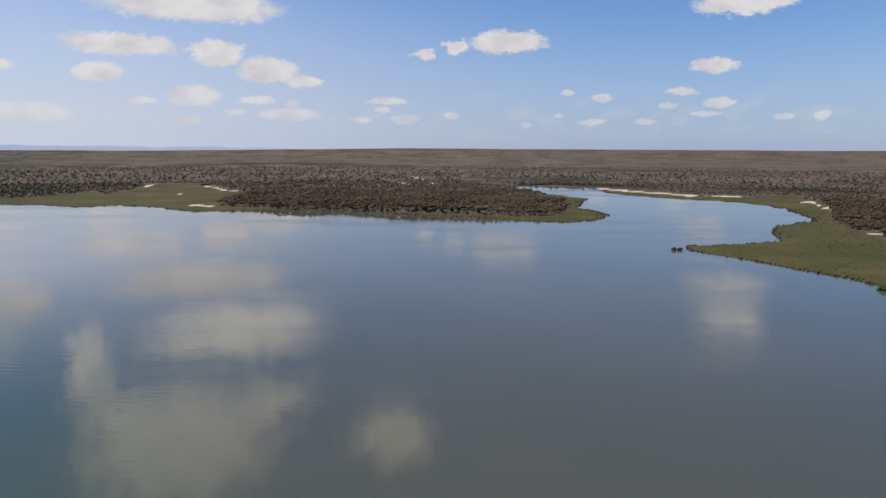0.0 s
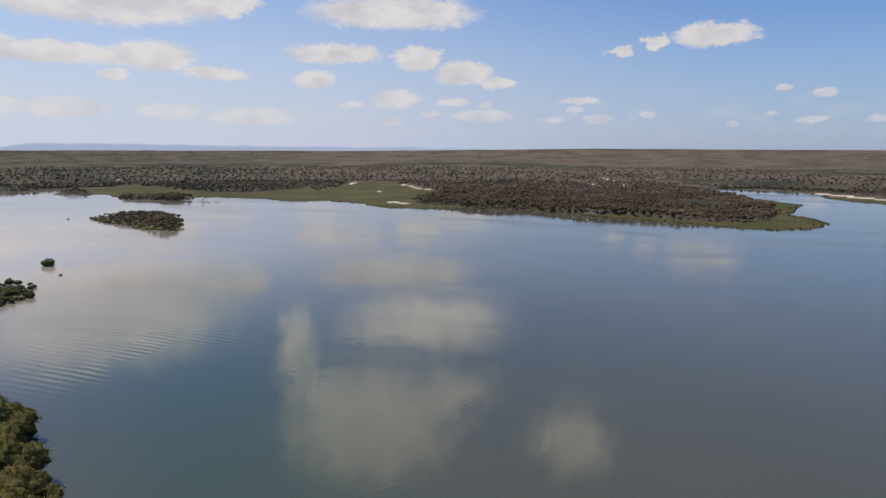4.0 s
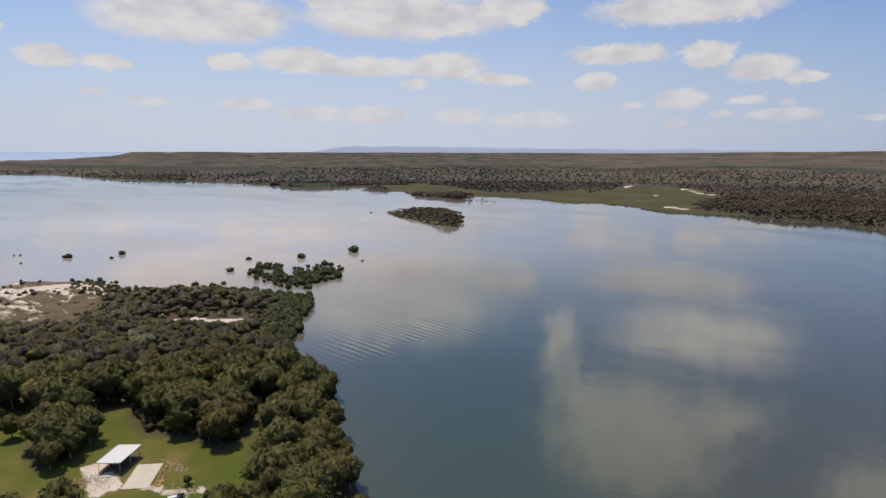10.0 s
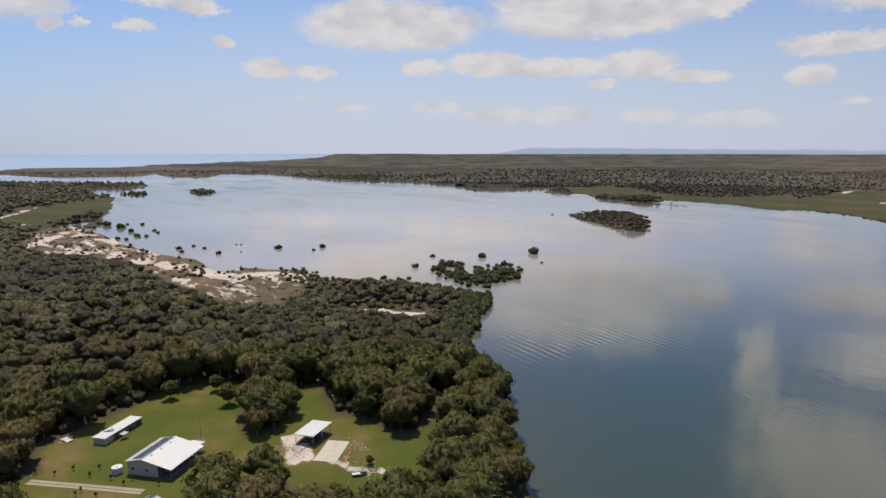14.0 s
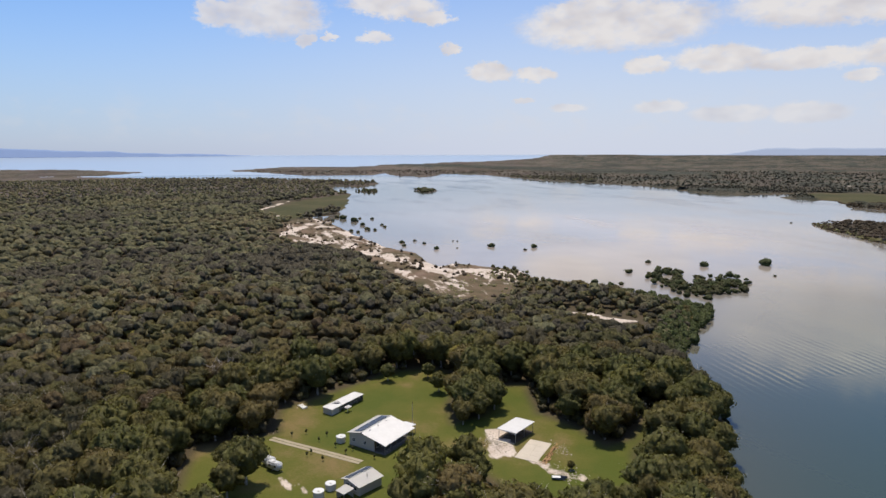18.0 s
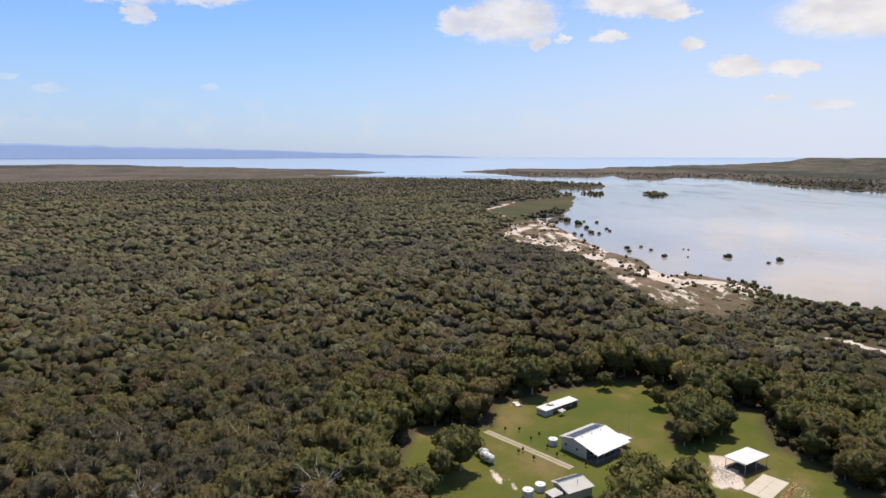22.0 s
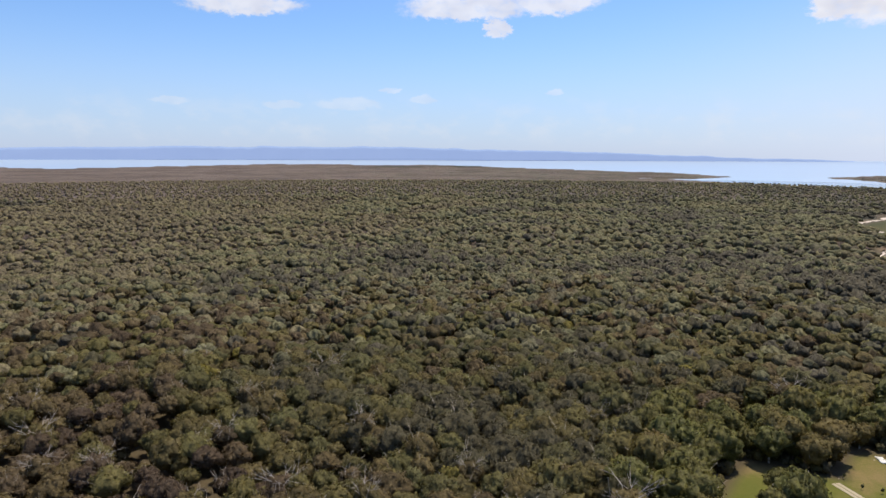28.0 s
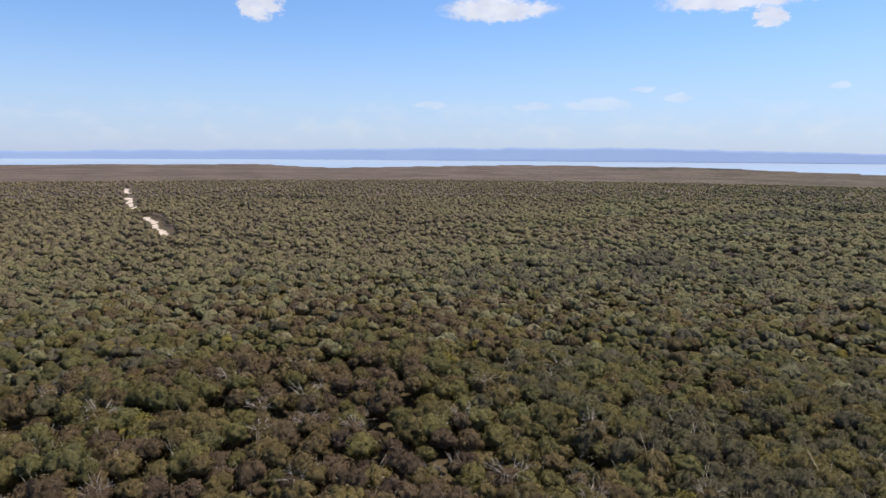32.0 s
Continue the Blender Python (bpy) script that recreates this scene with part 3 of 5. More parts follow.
def grid_faces(na, nr, closed=True):
    i, j = np.meshgrid(np.arange(na if closed else na - 1), np.arange(nr - 1), indexing="ij")
    a, b = i * nr + j, ((i + 1) % na) * nr + j
    return np.stack([a, a + 1, b + 1, b], -1).reshape(-1, 4)


A, D = np.meshgrid(np.radians(AZS), RINGS, indexing="ij")
GX, GY = -np.sin(A) * D, np.cos(A) * D
S = shore(GX, GY)
MARSH, GRASS, SANDS, FLAT = covers(GX, GY)
up = np.clip(S * 0.05, -1.6, 0.9) + np.where(S > 8, (soft_noise(GX, GY, 40, 3) - 0.4) * 0.8, 0)
yard = np.clip((GRASS + 14) / 8, 0, 1)
up = up * (1 - yard) + 0.5 * yard
gx, gy, gz = squash(GX, GY, up)
verts = np.stack([gx, gy, gz], -1).reshape(-1, 3)
na, nr = len(AZS), len(RINGS)
# the innermost ring is closed by a fan
fan = [(nr - 1, (2 * k + 1) * nr + nr - 1, (2 * k + 2) * nr + nr - 1, (2 * k + 3) * nr + nr - 1) for k in range((na - 2) // 2)]
faces = np.concatenate([grid_faces(na, nr), np.array(fan)])
ground = tagged(mesh_object("ground", verts, faces, land_mat, True), "sandy coastal ground with litter, grass and marsh", "ground", kind="structure")
beach = np.clip(1 - np.abs(S - 1.0) / 2.5, 0, 1) * (np.hypot(GX, GY) < 700) * 0.35
attribute(ground, "sand", np.maximum.reduce([np.clip(0.5 + SANDS / 8, 0, 1), beach, np.clip(0.2 + FLAT / 20, 0, 0.42) + 0.6 * (soft_noise(GX, GY * 3, 40, 77, 2) - 0.5) * (FLAT > -6)]))
attribute(ground, "grass", np.clip(GRASS / 4 + 0.4, 0, 1))
attribute(ground, "mud", np.clip(FLAT / 8 + 0.5, 0, 1) * (0.45 + 0.7 * soft_noise(GX, GY, 30, 67, 2)))
attribute(ground, "marsh", np.clip(np.maximum(MARSH, FLAT) / 10 + 0.5, 0, 1))

WR = H / np.tan(np.radians(np.concatenate([np.arange(0.33, 2.4, 0.1), np.arange(2.4, 16, 0.4), np.arange(16, 40, 1.5), [40.0, 60.0, 75.0, 88.0]])))
WA = np.arange(0, 360, 1.0)
A2, D2 = np.meshgrid(np.radians(WA), WR, indexing="ij")
wx, wy, wz = squash(-np.sin(A2) * D2, np.cos(A2) * D2, 0.0)
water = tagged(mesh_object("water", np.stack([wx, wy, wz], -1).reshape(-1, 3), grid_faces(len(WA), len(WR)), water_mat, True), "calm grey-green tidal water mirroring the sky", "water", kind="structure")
wa, wd = np.degrees(np.arctan2(-wx, wy)), np.hypot(wx, wy)
attribute(water, "shoal_glare", np.exp(-(np.minimum(wa - 66, 0) / 34) ** 2 - (np.maximum(wa - 66, 0) / 20) ** 2) * np.clip((wd - 260) / 260, 0, 1) * np.clip((1500 - wd) / 600, 0, 1) * 0.8 + 0.08 * np.exp(-((wa + 16) / 20) ** 2) * np.clip((wd - 200) / 260, 0, 1))
attribute(water, "deep", 0.75 * np.exp(-((wa - 37) / 13) ** 2) * np.clip((560 - wd) / 260, 0, 1) * np.clip((wd - 60) / 60, 0, 1))
attribute(water, "hazy_sea", np.clip((wd - 2000) / 800, 0, 1))

# ---- far woods as one uneven canopy ----
CANOPY_EL = np.concatenate([np.arange(0.34, 3.2, 0.055), np.arange(3.2, 9.2, 0.09)])
CANOPY_AZ = np.arange(-40, 188, 0.16)
A3, D3 = np.meshgrid(np.radians(CANOPY_AZ), H / np.tan(np.radians(CANOPY_EL)), indexing="ij")
X, Y, dist = -np.sin(A3) * D3, np.cos(A3) * D3, D3
MARSH3, _, SANDS3, FLAT3 = covers(X, Y)
wood = np.minimum.reduce([shore(X, Y) - 6, -MARSH3, -SANDS3 - 4, -FLAT3])
# crowns of 8 to 20 m on swelling ground, with taller stands and low hills inland
crowns = 0.6 * soft_noise(X, Y, 9, 23, 2) + 0.4 * soft_noise(X, Y, 22, 21, 2)
stand = np.clip(0.15 + 1.1 * soft_noise(X, Y, 160, 41, 2), 0.35, 1.1)
tall = 1.5 + 6.5 * np.clip(1.5 - dist / 1400, 0.45, 1) * crowns * stand + np.clip((dist - 1500) / 3000, 0, 1) * 6 * (soft_noise(X, Y, 420, 31, 3) - 0.3)
tall = tall + np.clip((dist - 1700) / 1200, 0, 1) * 14 * np.clip(soft_noise(X, Y, 340, 35, 4) - 0.52, 0, 1)
for k in DARK_STANDS:
    tall = tall + 5.0 * np.clip(strip(X, Y, k) / 25, 0, 1) * (dist > 800)
azd = np.degrees(A3)
tall = tall + 62 * np.clip((dist - 5000) / 8000, 0, 1) * np.clip((24 - azd) / 20, 0, 1)
tall = np.where((azd > 60) & (dist < 1400), tall * np.clip((dist - 300) / 1500, 0.3, 0.7), tall)
hgt = np.where(wood > 0, np.clip(wood / 8, 0.2, 1) * tall, -4.0)
cx, cy, cz = squash(X, Y, hgt)
cf = grid_faces(len(CANOPY_AZ), len(CANOPY_EL), closed=False)
keep = (wood.ravel()[cf] > 0).any(1)
woods = tagged(mesh_object("far_woods", np.stack([cx, cy, cz], -1).reshape(-1, 3), cf[keep], canopy_mat, True), "wide low woodland of brownish olive trees", "woods", kind="stuff")
attribute(woods, "tint", np.clip(tint_field(X, Y) - 0.04 + 0.5 * (crowns - 0.5), 0, 1))


# ---- distant hills across the bay, blue from haze in their colour ----
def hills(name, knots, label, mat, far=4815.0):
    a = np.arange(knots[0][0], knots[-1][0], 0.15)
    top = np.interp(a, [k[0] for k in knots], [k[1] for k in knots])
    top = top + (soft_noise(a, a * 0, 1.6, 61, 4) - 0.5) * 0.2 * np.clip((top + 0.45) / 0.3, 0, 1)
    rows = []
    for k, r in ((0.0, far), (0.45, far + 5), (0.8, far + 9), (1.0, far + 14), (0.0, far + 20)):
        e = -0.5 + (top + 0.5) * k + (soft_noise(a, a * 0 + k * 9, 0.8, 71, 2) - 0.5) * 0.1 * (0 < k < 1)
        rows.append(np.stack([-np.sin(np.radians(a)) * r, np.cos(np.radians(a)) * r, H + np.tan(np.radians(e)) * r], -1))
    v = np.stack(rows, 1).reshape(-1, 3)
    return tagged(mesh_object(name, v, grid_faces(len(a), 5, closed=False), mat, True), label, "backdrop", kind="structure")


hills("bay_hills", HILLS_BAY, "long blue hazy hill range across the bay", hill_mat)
hills("inland_hills", HILLS_INLAND, "faint hills on the horizon, blue with painted haze", faint_mat, 4822.0)


# ---- trees ----
def dome_crown(seed, seg, rows, lobes, squat=0.8, deep=116.0, leaves=0, size=0.08, twigs=0):
    """A crown of radius about 1 as a lumpy dome: the outer skin of many leafy lobes, with leaf sprays and bare twigs standing off it.
    Gives points, quads, normals and a material number for each quad."""
    g = np.random.RandomState(seed)
    i = np.arange(lobes)
    la = i * 2.39996 + g.rand(lobes) * 0.9
    lr = np.sqrt((i + 0.4) / lobes) * (0.60 + 0.22 * g.rand(lobes))
    lc = np.stack([np.cos(la) * lr, np.sin(la) * lr, squat * (0.62 - 0.95 * lr ** 2) + 0.26 * (g.rand(lobes) - 0.5)], 1)
    ls = (0.22 + 0.18 * g.rand(lobes)) * (10.0 / lobes) ** 0.35
    lc, ls = np.concatenate([lc, [[0, 0, -0.08]]]), np.concatenate([ls, [0.52]])
    o = np.array([0, 0, -0.12])
    th, ph = np.meshgrid(np.arange(seg) * 2 * np.pi / seg, np.radians(np.linspace(9.0 + 30.0 / rows, deep, rows)), indexing="ij")
    th = th + (g.rand(seg, rows) - 0.5) * 2.4 / seg
    u = np.stack([np.sin(ph) * np.cos(th), np.sin(ph) * np.sin(th), np.cos(ph)], -1).reshape(-1, 3)
    b = u @ (lc - o).T
    disc = b ** 2 - ((lc - o) ** 2).sum(1) + ls ** 2
    t = np.where(disc > 0, b + np.sqrt(np.maximum(disc, 0)), 0.0)
    k = t.argmax(1)
    p = o + u * (t.max(1) * (0.86 + 0.2 * g.rand(len(u))))[:, None]
    nrm = (p - lc[k]) / ls[k][:, None] + 0.25 * u + g.normal(size=p.shape) * 0.1
    nrm /= np.linalg.norm(nrm, axis=1)[:, None]
    a, r = np.meshgrid(np.arange(seg), np.arange(rows - 1), indexing="ij")
    q0, q1 = a * rows + r, ((a + 1) % seg) * rows + r
    f = [np.stack([q0, q0 + 1, q1 + 1, q1], -1).reshape(-1, 4), np.array([(0, (2 * j + 1) * rows, (2 * j + 2) * rows, (2 * j + 3) * rows) for j in range((seg - 2) // 2)])]
    P, Q, M, base = [p], [nrm], [np.full(sum(len(x) for x in f), 1)], len(p)
    if leaves:
        many = leaves * 4
        k = g.choice(len(ls), many, p=ls ** 2 / (ls ** 2).sum())
        d = g.normal(size=(many, 3)) + np.array([0, 0, 0.35])
        d /= np.linalg.norm(d, axis=1)[:, None]
        c = lc[k] + d * (ls[k] * (0.98 + 0.16 * g.rand(many)))[:, None]
        far = np.linalg.norm(c[:, None] - lc[None], axis=2) / ls
        far[np.arange(many), k] = 9.0
        ok = np.where((far.min(1) > 0.97) & (c[:, 2] > -0.6))[0][:leaves]
        c, d = c[ok], d[ok]
        m = g.normal(size=c.shape) * 0.8 + d
        m /= np.linalg.norm(m, axis=1)[:, None]
        e = np.cross(m, g.normal(size=c.shape))
        e /= np.linalg.norm(e, axis=1)[:, None]
        h = np.cross(m, e)
        w = size * (0.6 + 0.8 * g.rand(len(c), 1))
        P.append(np.stack([c - e * w, c - h * w * 0.7, c + e * w, c + h * w * 0.7], 1).reshape(-1, 3))
        sh = d + 0.3 * m
        Q.append(np.repeat(sh / np.linalg.norm(sh, axis=1)[:, None], 4, 0))
        f.append(base + np.arange(len(c) * 4).reshape(-1, 4))
        M.append(np.zeros(len(c), int))
        base += len(c) * 4
    if twigs:
        e = g.normal(size=(twigs, 3))
        e[:, 2] = np.abs(e[:, 2]) + 0.3
        e /= np.linalg.norm(e, axis=1)[:, None]
        a0, a1 = e * 0.5, e * (0.78 + 0.2 * g.rand(twigs, 1)) + g.normal(size=(twigs, 3)) * 0.2
        side = np.cross(a1 - a0, [0.3, 0.2, 1.0])
        side /= np.linalg.norm(side, axis=1)[:, None]
        P.append(np.stack([a0 - side * 0.006, a0 + side * 0.006, a1 + side * 0.003, a1 - side * 0.003], 1).reshape(-1, 3))
        Q.append(np.tile([0, 0, 1.0], (twigs * 4, 1)))
        f.append(base + np.arange(twigs * 4).reshape(-1, 4))
        M.append(np.full(twigs, 2))
    return np.concatenate(P), np.concatenate(f), np.concatenate(Q), np.concatenate(M)


def dress(ob, mats, index, normals):
    for m in mats:
        ob.data.materials.append(m)
    ob.data.polygons.foreach_set("material_index", np.asarray(index, np.int32))
    a = ob.data.attributes.new("custom_normal", "FLOAT_VECTOR", "POINT")
    a.data.foreach_set("vector", np.asarray(normals, np.float32).ravel())
    ob.data.update()


def scatter(name, spots, shapes, mat, label, category, dense=None):
    """Many plants in one mesh. spots: rows of x, y, z of the crown's middle, radius, height scale, tint."""
    which = np.random.RandomState(len(spots)).randint(len(shapes), size=len(spots))
    V, F, T, M, Q, base = [], [], [], [], [], 0
    for k, (v, f, nr, mi) in enumerate(shapes):
        rows = spots[which == k]
        th = np.random.RandomState(k).rand(len(rows)) * 2 * np.pi
        c, s = np.cos(th)[:, None], np.sin(th)[:, None]
        x, y = v[None, :, 0] * c - v[None, :, 1] * s, v[None, :, 0] * s + v[None, :, 1] * c
        V.append(np.stack([rows[:, 0:1] + x * rows[:, 3:4], rows[:, 1:2] + y * rows[:, 3:4], rows[:, 2:3] + v[None, :, 2] * rows[:, 3:4] * rows[:, 4:5]], -1).reshape(-1, 3))
        Q.append(np.stack([nr[None, :, 0] * c - nr[None, :, 1] * s, nr[None, :, 0] * s + nr[None, :, 1] * c, np.repeat(nr[None, :, 2], len(rows), 0)], -1).reshape(-1, 3))
        F.append((f[None] + (np.arange(len(rows)) * len(v))[:, None, None] + base).reshape(-1, 4))
        T.append(np.repeat(rows[:, 5], len(v)))
        M.append(np.tile(mi, len(rows)))
        base += len(rows) * len(v)
    V = np.concatenate(V)
    x, y, z = squash(V[:, 0], V[:, 1], V[:, 2])
    ob = mesh_object(name, np.stack([x, y, z], -1), np.concatenate(F), mat, True)
    dress(ob, (dense or mat, bark_mat), np.concatenate(M), np.concatenate(Q))
    attribute(ob, "tint", np.concatenate(T))
    return tagged(ob, label, category, kind="stuff")


def planting(step, near, far, a0, a1, seed):
    """Spots on an uneven lattice within a ring sector, on wooded land only."""
    g = np.random.RandomState(seed)
    k = np.arange(-far, far, step)
    x, y = np.meshgrid(k, k)
    x, y = (x + (g.rand(*x.shape) - 0.5) * step * 0.95).ravel(), (y + (g.rand(*y.shape) - 0.5) * step * 0.95).ravel()
    d, a = np.hypot(x, y), np.degrees(np.arctan2(-x, y)) % 360
    a = np.where(a > 270, a - 360, a)
    m = (d > near) & (d < far) & (a > a0) & (a < a1)
    x, y = x[m], y[m]
    s = shore(x, y)
    marsh, grass, sand, flats = covers(x, y)
    m = (s > 0.8) & (marsh < -2) & (grass < -2.5) & (sand < np.where(np.hypot(x, y) > 500, -9, -3)) & (flats < 0)
    return x[m], y[m], np.minimum(s[m], -flats[m] * 0.7), g


def tints(x, y, g):
    t = tint_field(x, y) + 0.65 * (g.rand(len(x)) - 0.5) * np.clip((1100 - np.hypot(x, y)) / 700, 0.3, 1)
    return np.clip(np.clip(t, 0, 0.9) + 0.6 * (g.rand(len(x)) > 0.985) * (np.hypot(x, y) < 420), 0.0, 1.0)


FAR_SHAPES = [dome_crown(100 + i, 8, 3, 7, 0.55, 98.0) for i in range(12)]
SCRUB_SHAPES = [dome_crown(120 + i, 6, 3, 4, 0.6, 100.0) for i in range(8)]
MID_SHAPES = [dome_crown(200 + i, 14, 5, 16, 0.7, 105.0, leaves=12, size=0.14, twigs=1 + 3 * (i % 3 == 0)) for i in range(12)]
NEAR_SHAPES = [dome_crown(300 + i, 20, 8, 26, 0.85, 112.0, leaves=310, size=0.08, twigs=3 + 9 * (i % 3 == 0)) for i in range(9)]
SINGLE_SHAPES = [dome_crown(400 + i, 22, 10, 30, 1.1, 135.0, leaves=520, size=0.07, twigs=6) for i in range(6)]


def spots_of(x, y, s, g, r0, r1, z0, z1):
    big = np.clip(1.6 * soft_noise(x, y, 30, 91, 2) - 0.3, 0, 1)
    r = r0 + (r1 - r0) * (0.7 * g.rand(len(x)) ** 1.6 + 0.3 * big)
    r = r * (0.85 + 0.35 * tint_field(x, y))
    edge = np.clip(0.5 + s / 30, 0.5, 1)
    r = r * (0.7 + 0.3 * edge)
    top = (z0 + (z1 - z0) * (0.5 * g.rand(len(x)) + 0.5 * big)) * edge * (0.62 + 0.76 * soft_noise(x, y, 95, 95, 2))
    # low scrub behind the mangrove point
    d, a = np.hypot(x, y), np.degrees(np.arctan2(-x, y))
    low = np.clip(1.25 - s / 36, 0, 1) * np.clip((d - 275) / 25, 0, 1) * np.clip((a - 40) / 6, 0, 1) * np.clip((84 - a) / 8, 0, 1)
    bare = np.clip(1.3 + covers(x, y)[2] / 24, 0, 1) * np.clip((d - 285) / 20, 0, 1) * (d < 700) * (a < 100)
    low = np.maximum(low, bare)
    top, r = top * (1 - 0.72 * low), r * (1 - 0.46 * low)
    return np.stack([x, y, np.maximum(top - r * 0.5, r * 0.35), r, 0.85 + 0.4 * g.rand(len(x)), tints(x, y, g)], 1)


x, y, s, g = planting(9.4, 545, 1420, 55, 187, 11)
m = g.rand(len(x)) > (np.hypot(x, y) - 1050) / 400
x, y, s = x[m], y[m], s[m]
scatter("distant_woodland", spots_of(x, y, s, g, 4.4, 8.2, 6, 12), FAR_SHAPES, hazy_leaves_mat, "dense olive and brown gum woodland", "woodland")
x, y, s, g = planting(6.2, 740, 1300, -42, 66, 12)
m = np.hypot(x, y) < 1200 + 250 * soft_noise(x, y, 100, 5, 2)
low_mat = foliage("swamp_oak_leaves", [(0.0, (0.225, 0.164, 0.116)), (0.4, (0.190, 0.140, 0.092)), (0.8, (0.096, 0.072, 0.048)), (1.0, (0.096, 0.076, 0.048))], **DENSE)
shore_wood = spots_of(x[m], y[m], s[m], g, 3.0, 5.6, 7, 12)
shore_wood[:, 4] *= 0.65
scatter("lagoon_woodland", shore_wood, SCRUB_SHAPES, low_mat, "dark olive woodland along the far shore", "woodland")
x, y, s, g = planting(5.9, 255, 560, 44, 187, 13)
mid = spots_of(x, y, s, g, 3.4, 7.2, 7.5, 15.5)
# with distance more crowns take the leaves lightened for haze
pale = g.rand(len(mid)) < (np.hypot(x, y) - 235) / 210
scatter("middle_woodland", mid[~pale], MID_SHAPES, boughs_mat, "dense gum woodland of rounded olive crowns", "woodland", leaves_mat)
scatter("heath_woodland", mid[pale], MID_SHAPES, hazy_boughs_mat, "dense brownish woodland of rounded crowns, paled by painted haze", "woodland", hazy_leaves_mat)

# single crowns stand out of the far woods
DOME_SHAPES = [dome_crown(150 + i, 6, 2, 3, 0.7, 95.0) for i in range(6)]
for name, step, d0, d1, a0, a1, label in (("lagoon_crowns", 12.0, 1150, 1750, -40, 64, "brown crowns of the woodland across the water"),
                                          ("heath_crowns", 16.5, 1250, 2300, 62, 187, "brown crowns of the far heath"), ("horizon_crowns", 30.0, 1750, 3000, -40, 100, "tree tops of the far low woodland")):
    x, y, s, g = planting(step, d0, d1, a0, a1, 16)
    m = s > 10
    x, y, s = x[m], y[m], s[m]
    r = (3.0 + 3.0 * g.rand(len(x)) ** 1.5) * (1.0 + 0.3 * (d1 > 2000))
    scatter(name, np.stack([x, y, 2.5 + 3.0 * g.rand(len(x)), r, 0.5 + 0.3 * g.rand(len(x)), np.clip(tint_field(x, y) + 0.25 * (g.rand(len(x)) - 0.5), 0, 0.95)], 1), DOME_SHAPES, hazy_leaves_mat if name == "heath_crowns" else canopy_mat, label, "woodland")

# dark mangrove fringe along the marsh's edge
g = np.random.RandomState(17)
k = np.arange(-1000, 1000, 2.6)
x, y = np.meshgrid(k, np.arange(300, 1500, 2.6))
x, y = (x + (g.rand(*x.shape) - 0.5) * 4).ravel(), (y + (g.rand(*y.shape) - 0.5) * 4).ravel()
a, d = np.degrees(np.arctan2(-x, y)), np.hypot(x, y)
m = (a > -42) & (a < 44) & (d > 450) & (d < 1450)
x, y = x[m], y[m]
s = shore(x, y)
m = (s > -0.3) & (s < 2.6)
x, y = x[m], y[m]
r = 0.8 + 0.7 * g.rand(len(x))
scatter("mangrove_fringe", np.stack([x, y, r * 0.3, r, 1.0 + 0.4 * g.rand(len(x)), g.rand(len(x))], 1), SCRUB_SHAPES, low_mat, "dark mangrove fringe along the water's edge", "mangroves")


# a gum tree: tapered trunk, limbs and a crown of leaf sprays
def tube(bm, pts, radii, seg=6):
    """A tapering round bar along a line of points."""
    rings = []
    for i, p in enumerate(pts):
        a = Vector(pts[min(i + 1, len(pts) - 1)]) - Vector(pts[max(i - 1, 0)])
        u = a.orthogonal().normalized()
        v = a.normalized().cross(u)
        rings.append([bm.verts.new(Vector(p) + (u * math.cos(2 * math.pi * k / seg) + v * math.sin(2 * math.pi * k / seg)) * radii[i]) for k in range(seg)])
    for r, q in zip(rings, rings[1:]):
        for k in range(seg):
            bm.faces.new((r[k], r[(k + 1) % seg], q[(k + 1) % seg], q[k]))
    bm.faces.new(rings[-1])
    bm.faces.new(rings[0][::-1])


def part(name, bm, mat, parent, label="", smooth=False):
    """Links a bmesh as one mesh object under a thing or a part."""
    me = bpy.data.meshes.new(name)
    bmesh.ops.recalc_face_normals(bm, faces=bm.faces)
    bm.to_mesh(me)
    bm.free()
    me.materials.append(mat)
    if smooth:
        me.polygons.foreach_set("use_smooth", np.ones(len(me.polygons), bool))
    ob = new(name, me)
    ob.parent = parent
    return tagged(ob, label)


def crown_part(shape, mat, parent, radius, z, tint=0.3, high=1.0, dense=None):
    v, f, nr, mi = shape
    ob = mesh_object("crown", v * np.array([radius, radius, radius * high]) + np.array([0, 0, z]), f, mat, True)
    dress(ob, (dense or mat, bark_mat), mi, nr)
    attribute(ob, "tint", np.full(len(v), tint))
    ob.parent = parent
    return ob


def gum_tree(k, label, tint, tall=11.0, radius=4.6):
    g = random.Random(500 + k)
    root = tagged(new("gum_tree"), label, "tree")
    lean = (g.uniform(-0.5, 0.5), g.uniform(-0.5, 0.5))
    mid = tall - radius * 1.35
    bm = bmesh.new()
    tube(bm, [(0, 0, -0.3), (lean[0] * 0.3, lean[1] * 0.3, mid * 0.45), (lean[0], lean[1], mid)], [0.28, 0.20, 0.11], 7)
    part("trunk", bm, bark_mat, root, "pale grey bark trunk")
    for i in range(4):
        a = 2 * math.pi * (i + g.random() * 0.6) / 4
        z = mid * g.uniform(0.4, 0.7)
        bm = bmesh.new()
        tube(bm, [(lean[0] * 0.5, lean[1] * 0.5, z), (math.cos(a) * radius * 0.35, math.sin(a) * radius * 0.35, z + 1.2), (math.cos(a) * radius * 0.7, math.sin(a) * radius * 0.7, mid + g.uniform(0.2, 1.4))], [0.11, 0.08, 0.03], 5)
        part("limb", bm, bark_mat, root)
    crown_part(SINGLE_SHAPES[k % len(SINGLE_SHAPES)], camp_sprays_mat, root, radius, mid, tint, 1.1, camp_leaves_mat)
    return root


